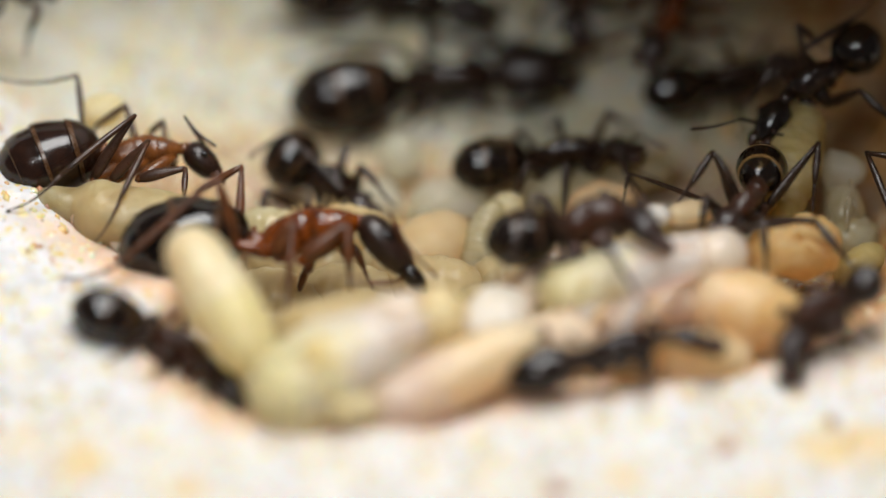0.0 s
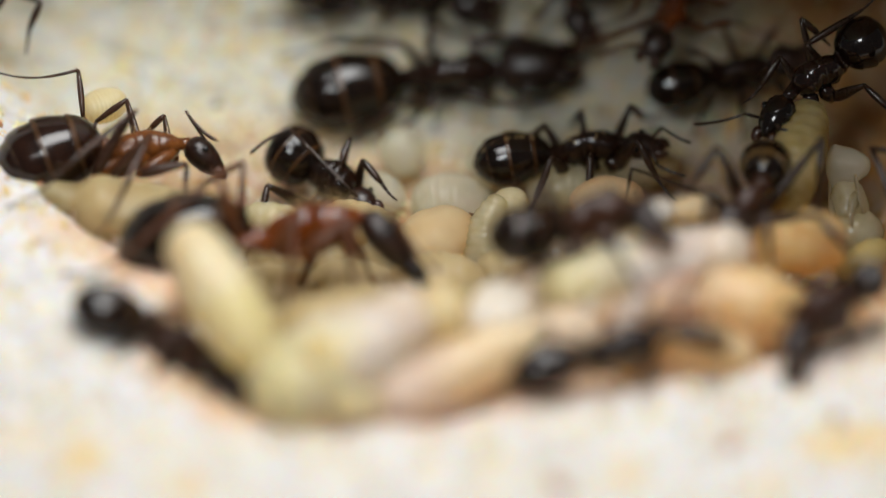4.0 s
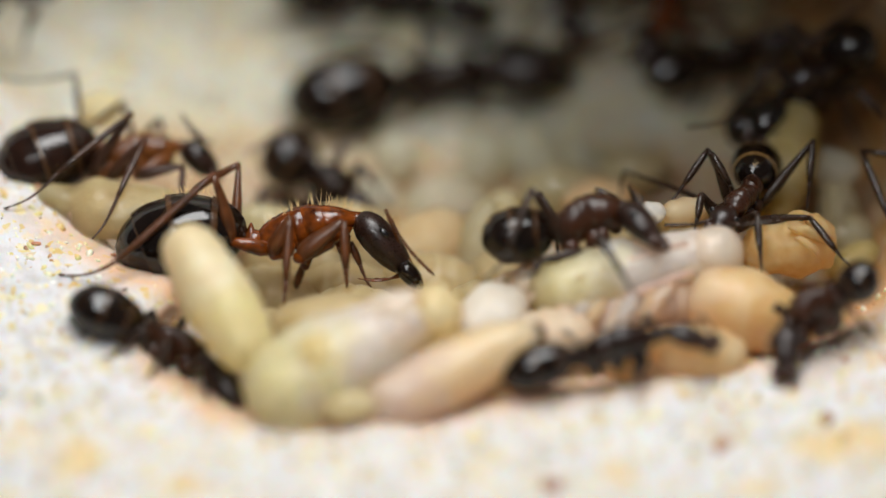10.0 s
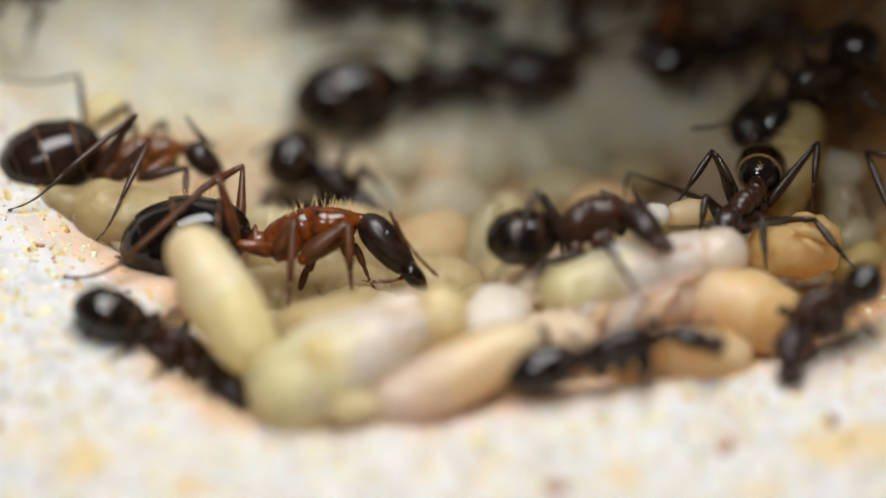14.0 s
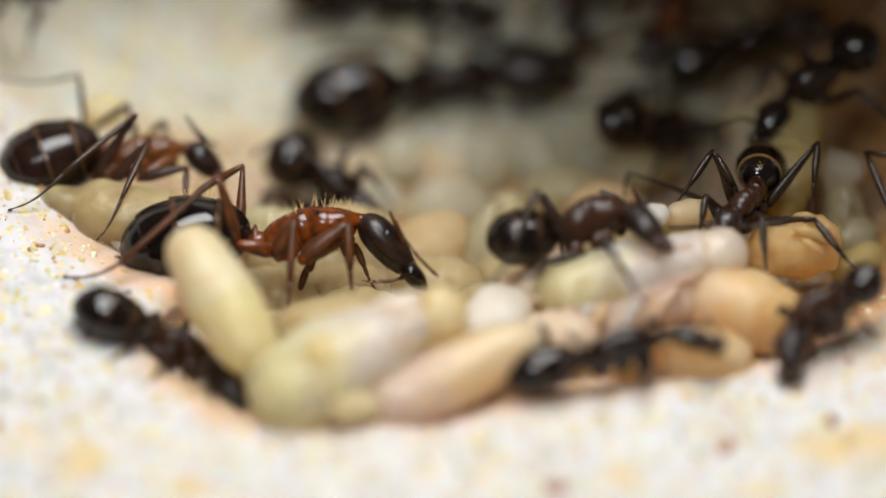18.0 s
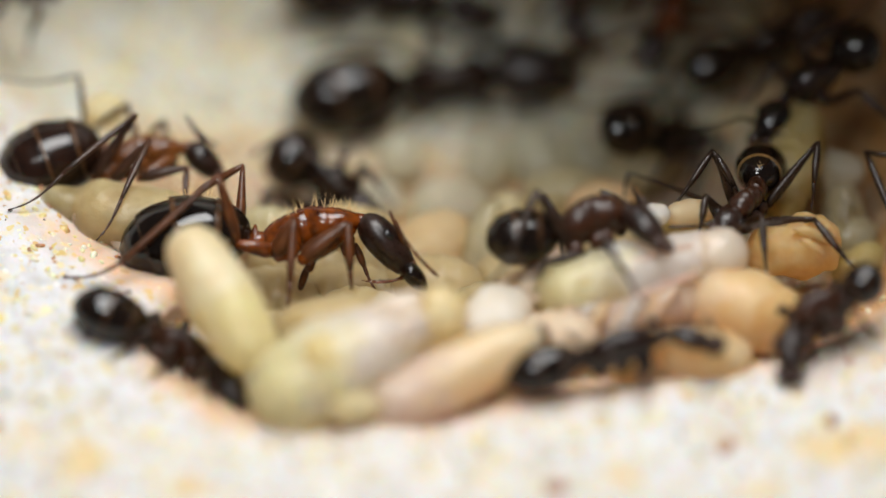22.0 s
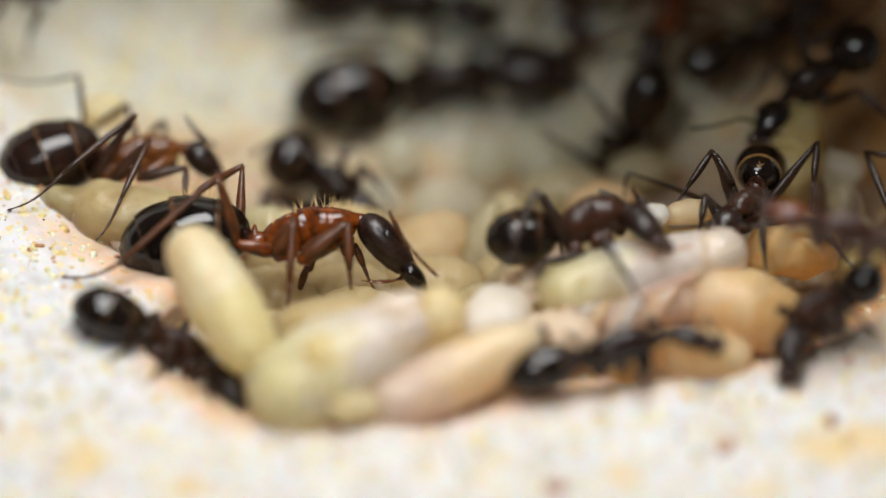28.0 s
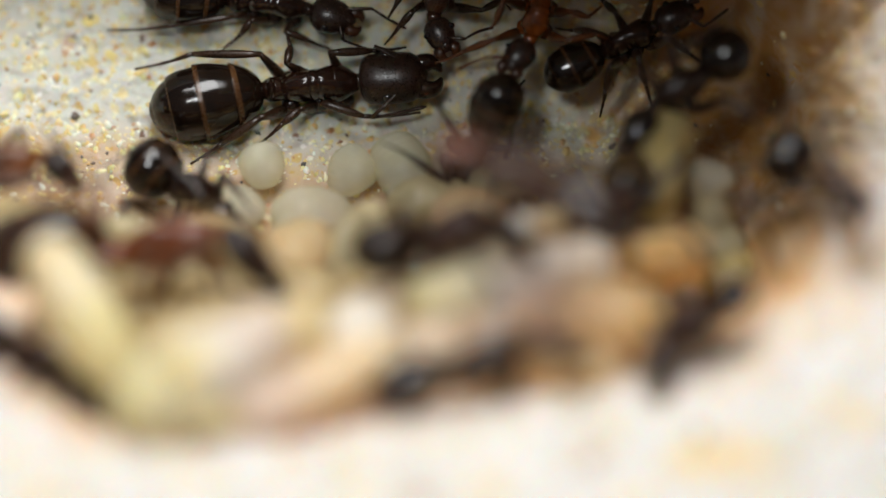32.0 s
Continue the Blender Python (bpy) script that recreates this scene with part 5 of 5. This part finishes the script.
visitor = ant("reddish worker ant hurrying across the brood", (P(8.59, 1.96, -4.76), P(10.81, 0.64, -4.93)), 0.66, (P(8.38, 2.13, -4.76), P(6.62, 2.85, -4.59)), 0.42,
    (P(6.5, 2.92, -4.59), P(5.3, 3.23, -4.59)), 0.45, D(0.2, 0.8, -0.5), stance(P(8.38, 2.13, -4.76), P(6.62, 2.85, -4.59), D(0.2, 0.8, -0.5), 0.8, 1.6),
    [(P(4.88, 2.33, -4.76), P(3.73, 1.83, -4.59)), (P(4.88, 3.81, -4.42), P(3.57, 3.73, -4.25))], tones=(CH_BROWN, CH_RUST, CH_RED, CH_TAWNYLEG))


# ---- moving things ----
def travel(thing, rows):
    """rows: seconds, shift across, up and into the block in mm, turn clockwise about the sight line, turn about the upright line."""
    out = []
    for t, u, v, w, a, c in rows:
        out.append((t, Matrix.Translation(WHERE[thing] + P(u, v, w)) @ Matrix.Rotation(radians(a), 4, D(0, 0, 1)) @ Matrix.Rotation(radians(c), 4, D(0, 1, 0))))
    walk(thing, out)


def stride(thing, spells):
    """Legs swing to and fro, three and three, while the ant walks; spells: (from, to) in seconds."""
    legs = [c for c in thing.children if c.name.split(".")[0] == "leg"]
    for i, leg in enumerate(legs):
        home = Vector(leg.location)
        sign = 1 if i % 4 in (0, 3) else -1
        rows = [(0.0, 0)]
        for t0, t1 in spells:
            k = max(2, int((t1 - t0) / 0.22))
            if t0 > rows[-1][0]:
                rows.append((t0, 0))
            rows += [(t0 + (t1 - t0) * (j + 0.5) / k, sign * (13 if j % 2 else -13)) for j in range(k)] + [(t1, 0)]
        if rows[-1][0] < 32:
            rows.append((32.0, 0))
        walk(leg, [(t, Matrix.Translation(home) @ Matrix.Rotation(radians(a), 4, D(0, 0.8, -0.6))) for t, a in rows])


def motions():
    stride(visitor, [(26.7, 29.4), (30.6, 31.9)])
    stride(wanderer, [(3.1, 3.6), (5.4, 9.2), (14.6, 17.0), (22.3, 24.0), (25.4, 27.6)])
    travel(visitor, [(0, 12, -1, -1, 0, 0), (26.6, 12, -1, -1, 0, 0), (27.5, 5.5, -1.9, 0, -10, 0), (28.0, 4.3, -1.9, 0, -6, 0), (28.6, 2.9, -1.4, 0, -12, 0), (29.0, 1.8, -0.95, 0, -15, 0),
                     (29.5, 0.7, -0.3, 0, -5, 0), (30.5, 0, 0, 0, 0, 0), (31.1, -0.8, 0.1, 0.2, 0, 0), (32, -1.5, 0.1, 0.5, 0, 0)])
    travel(wanderer, [(0, 0.00, -0.00, 0.00, 0, 0), (3, 0.07, 0.03, 0.00, 0, 0), (3.5, 0.40, -0.00, 0.00, 0, 0),
                      (5.5, 0.71, 0.12, 0.00, 0, 15), (6, 0.81, 0.17, 0.00, 0, 20), (7, 1.23, 0.50, 0.20, 0, 55),
                      (7.5, 1.30, 0.50, 0.20, 5, 60), (8, 1.70, 0.37, 0.30, 10, 60), (8.5, 2.82, 0.91, 0.60, -20, 50),
                      (9, 6.6, 1.75, 0.80, -25, 40), (10, 7.4, 1.85, 0.80, -22, 35), (14.5, 7.3, 1.85, 0.80, -22, 35),
                      (16.5, 3.31, 1.12, 1.00, -5, 20), (17, 2.85, 1.13, 1.20, 0, 50), (19, 2.5, 0.89, 1.40, 12, 60),
                      (22, 2.6, 0.79, 1.40, 15, 60), (23, 2.9, 0.64, 1.20, 35, 45), (24, 3.13, 0.31, 1.00, 50, 20),
                      (25.5, 3.01, 0.42, 1.20, 62, 10), (27.5, 1.14, 0.18, 1.00, 118, 10), (28, 1.03, 0.27, 1.00, 121, 10),
                      (30, 0.84, 0.40, 1.00, 121, 20), (32, 0.65, 0.53, 1.00, 123, 25)])
    travel(shifting, [(0, -0.05, -0.43, 0, 0, 0), (3.5, -0.05, -0.43, 0, 0, 0), (6, 0.1, -0.3, 0, 0, 0), (9, 0.1, 0.05, 0, -2, 0), (13, -0.1, 0.6, 0, -6, 0), (17, 0.2, 0.7, 0, -8, 0), (19, 0.9, 0.7, 0, -10, 0), (23, 1, 0.65, 0, -12, 0),
                      (28, 0.95, 0.9, 0, -14, 0), (32, 0.85, 0.9, 0, -14, 0)])


motions()
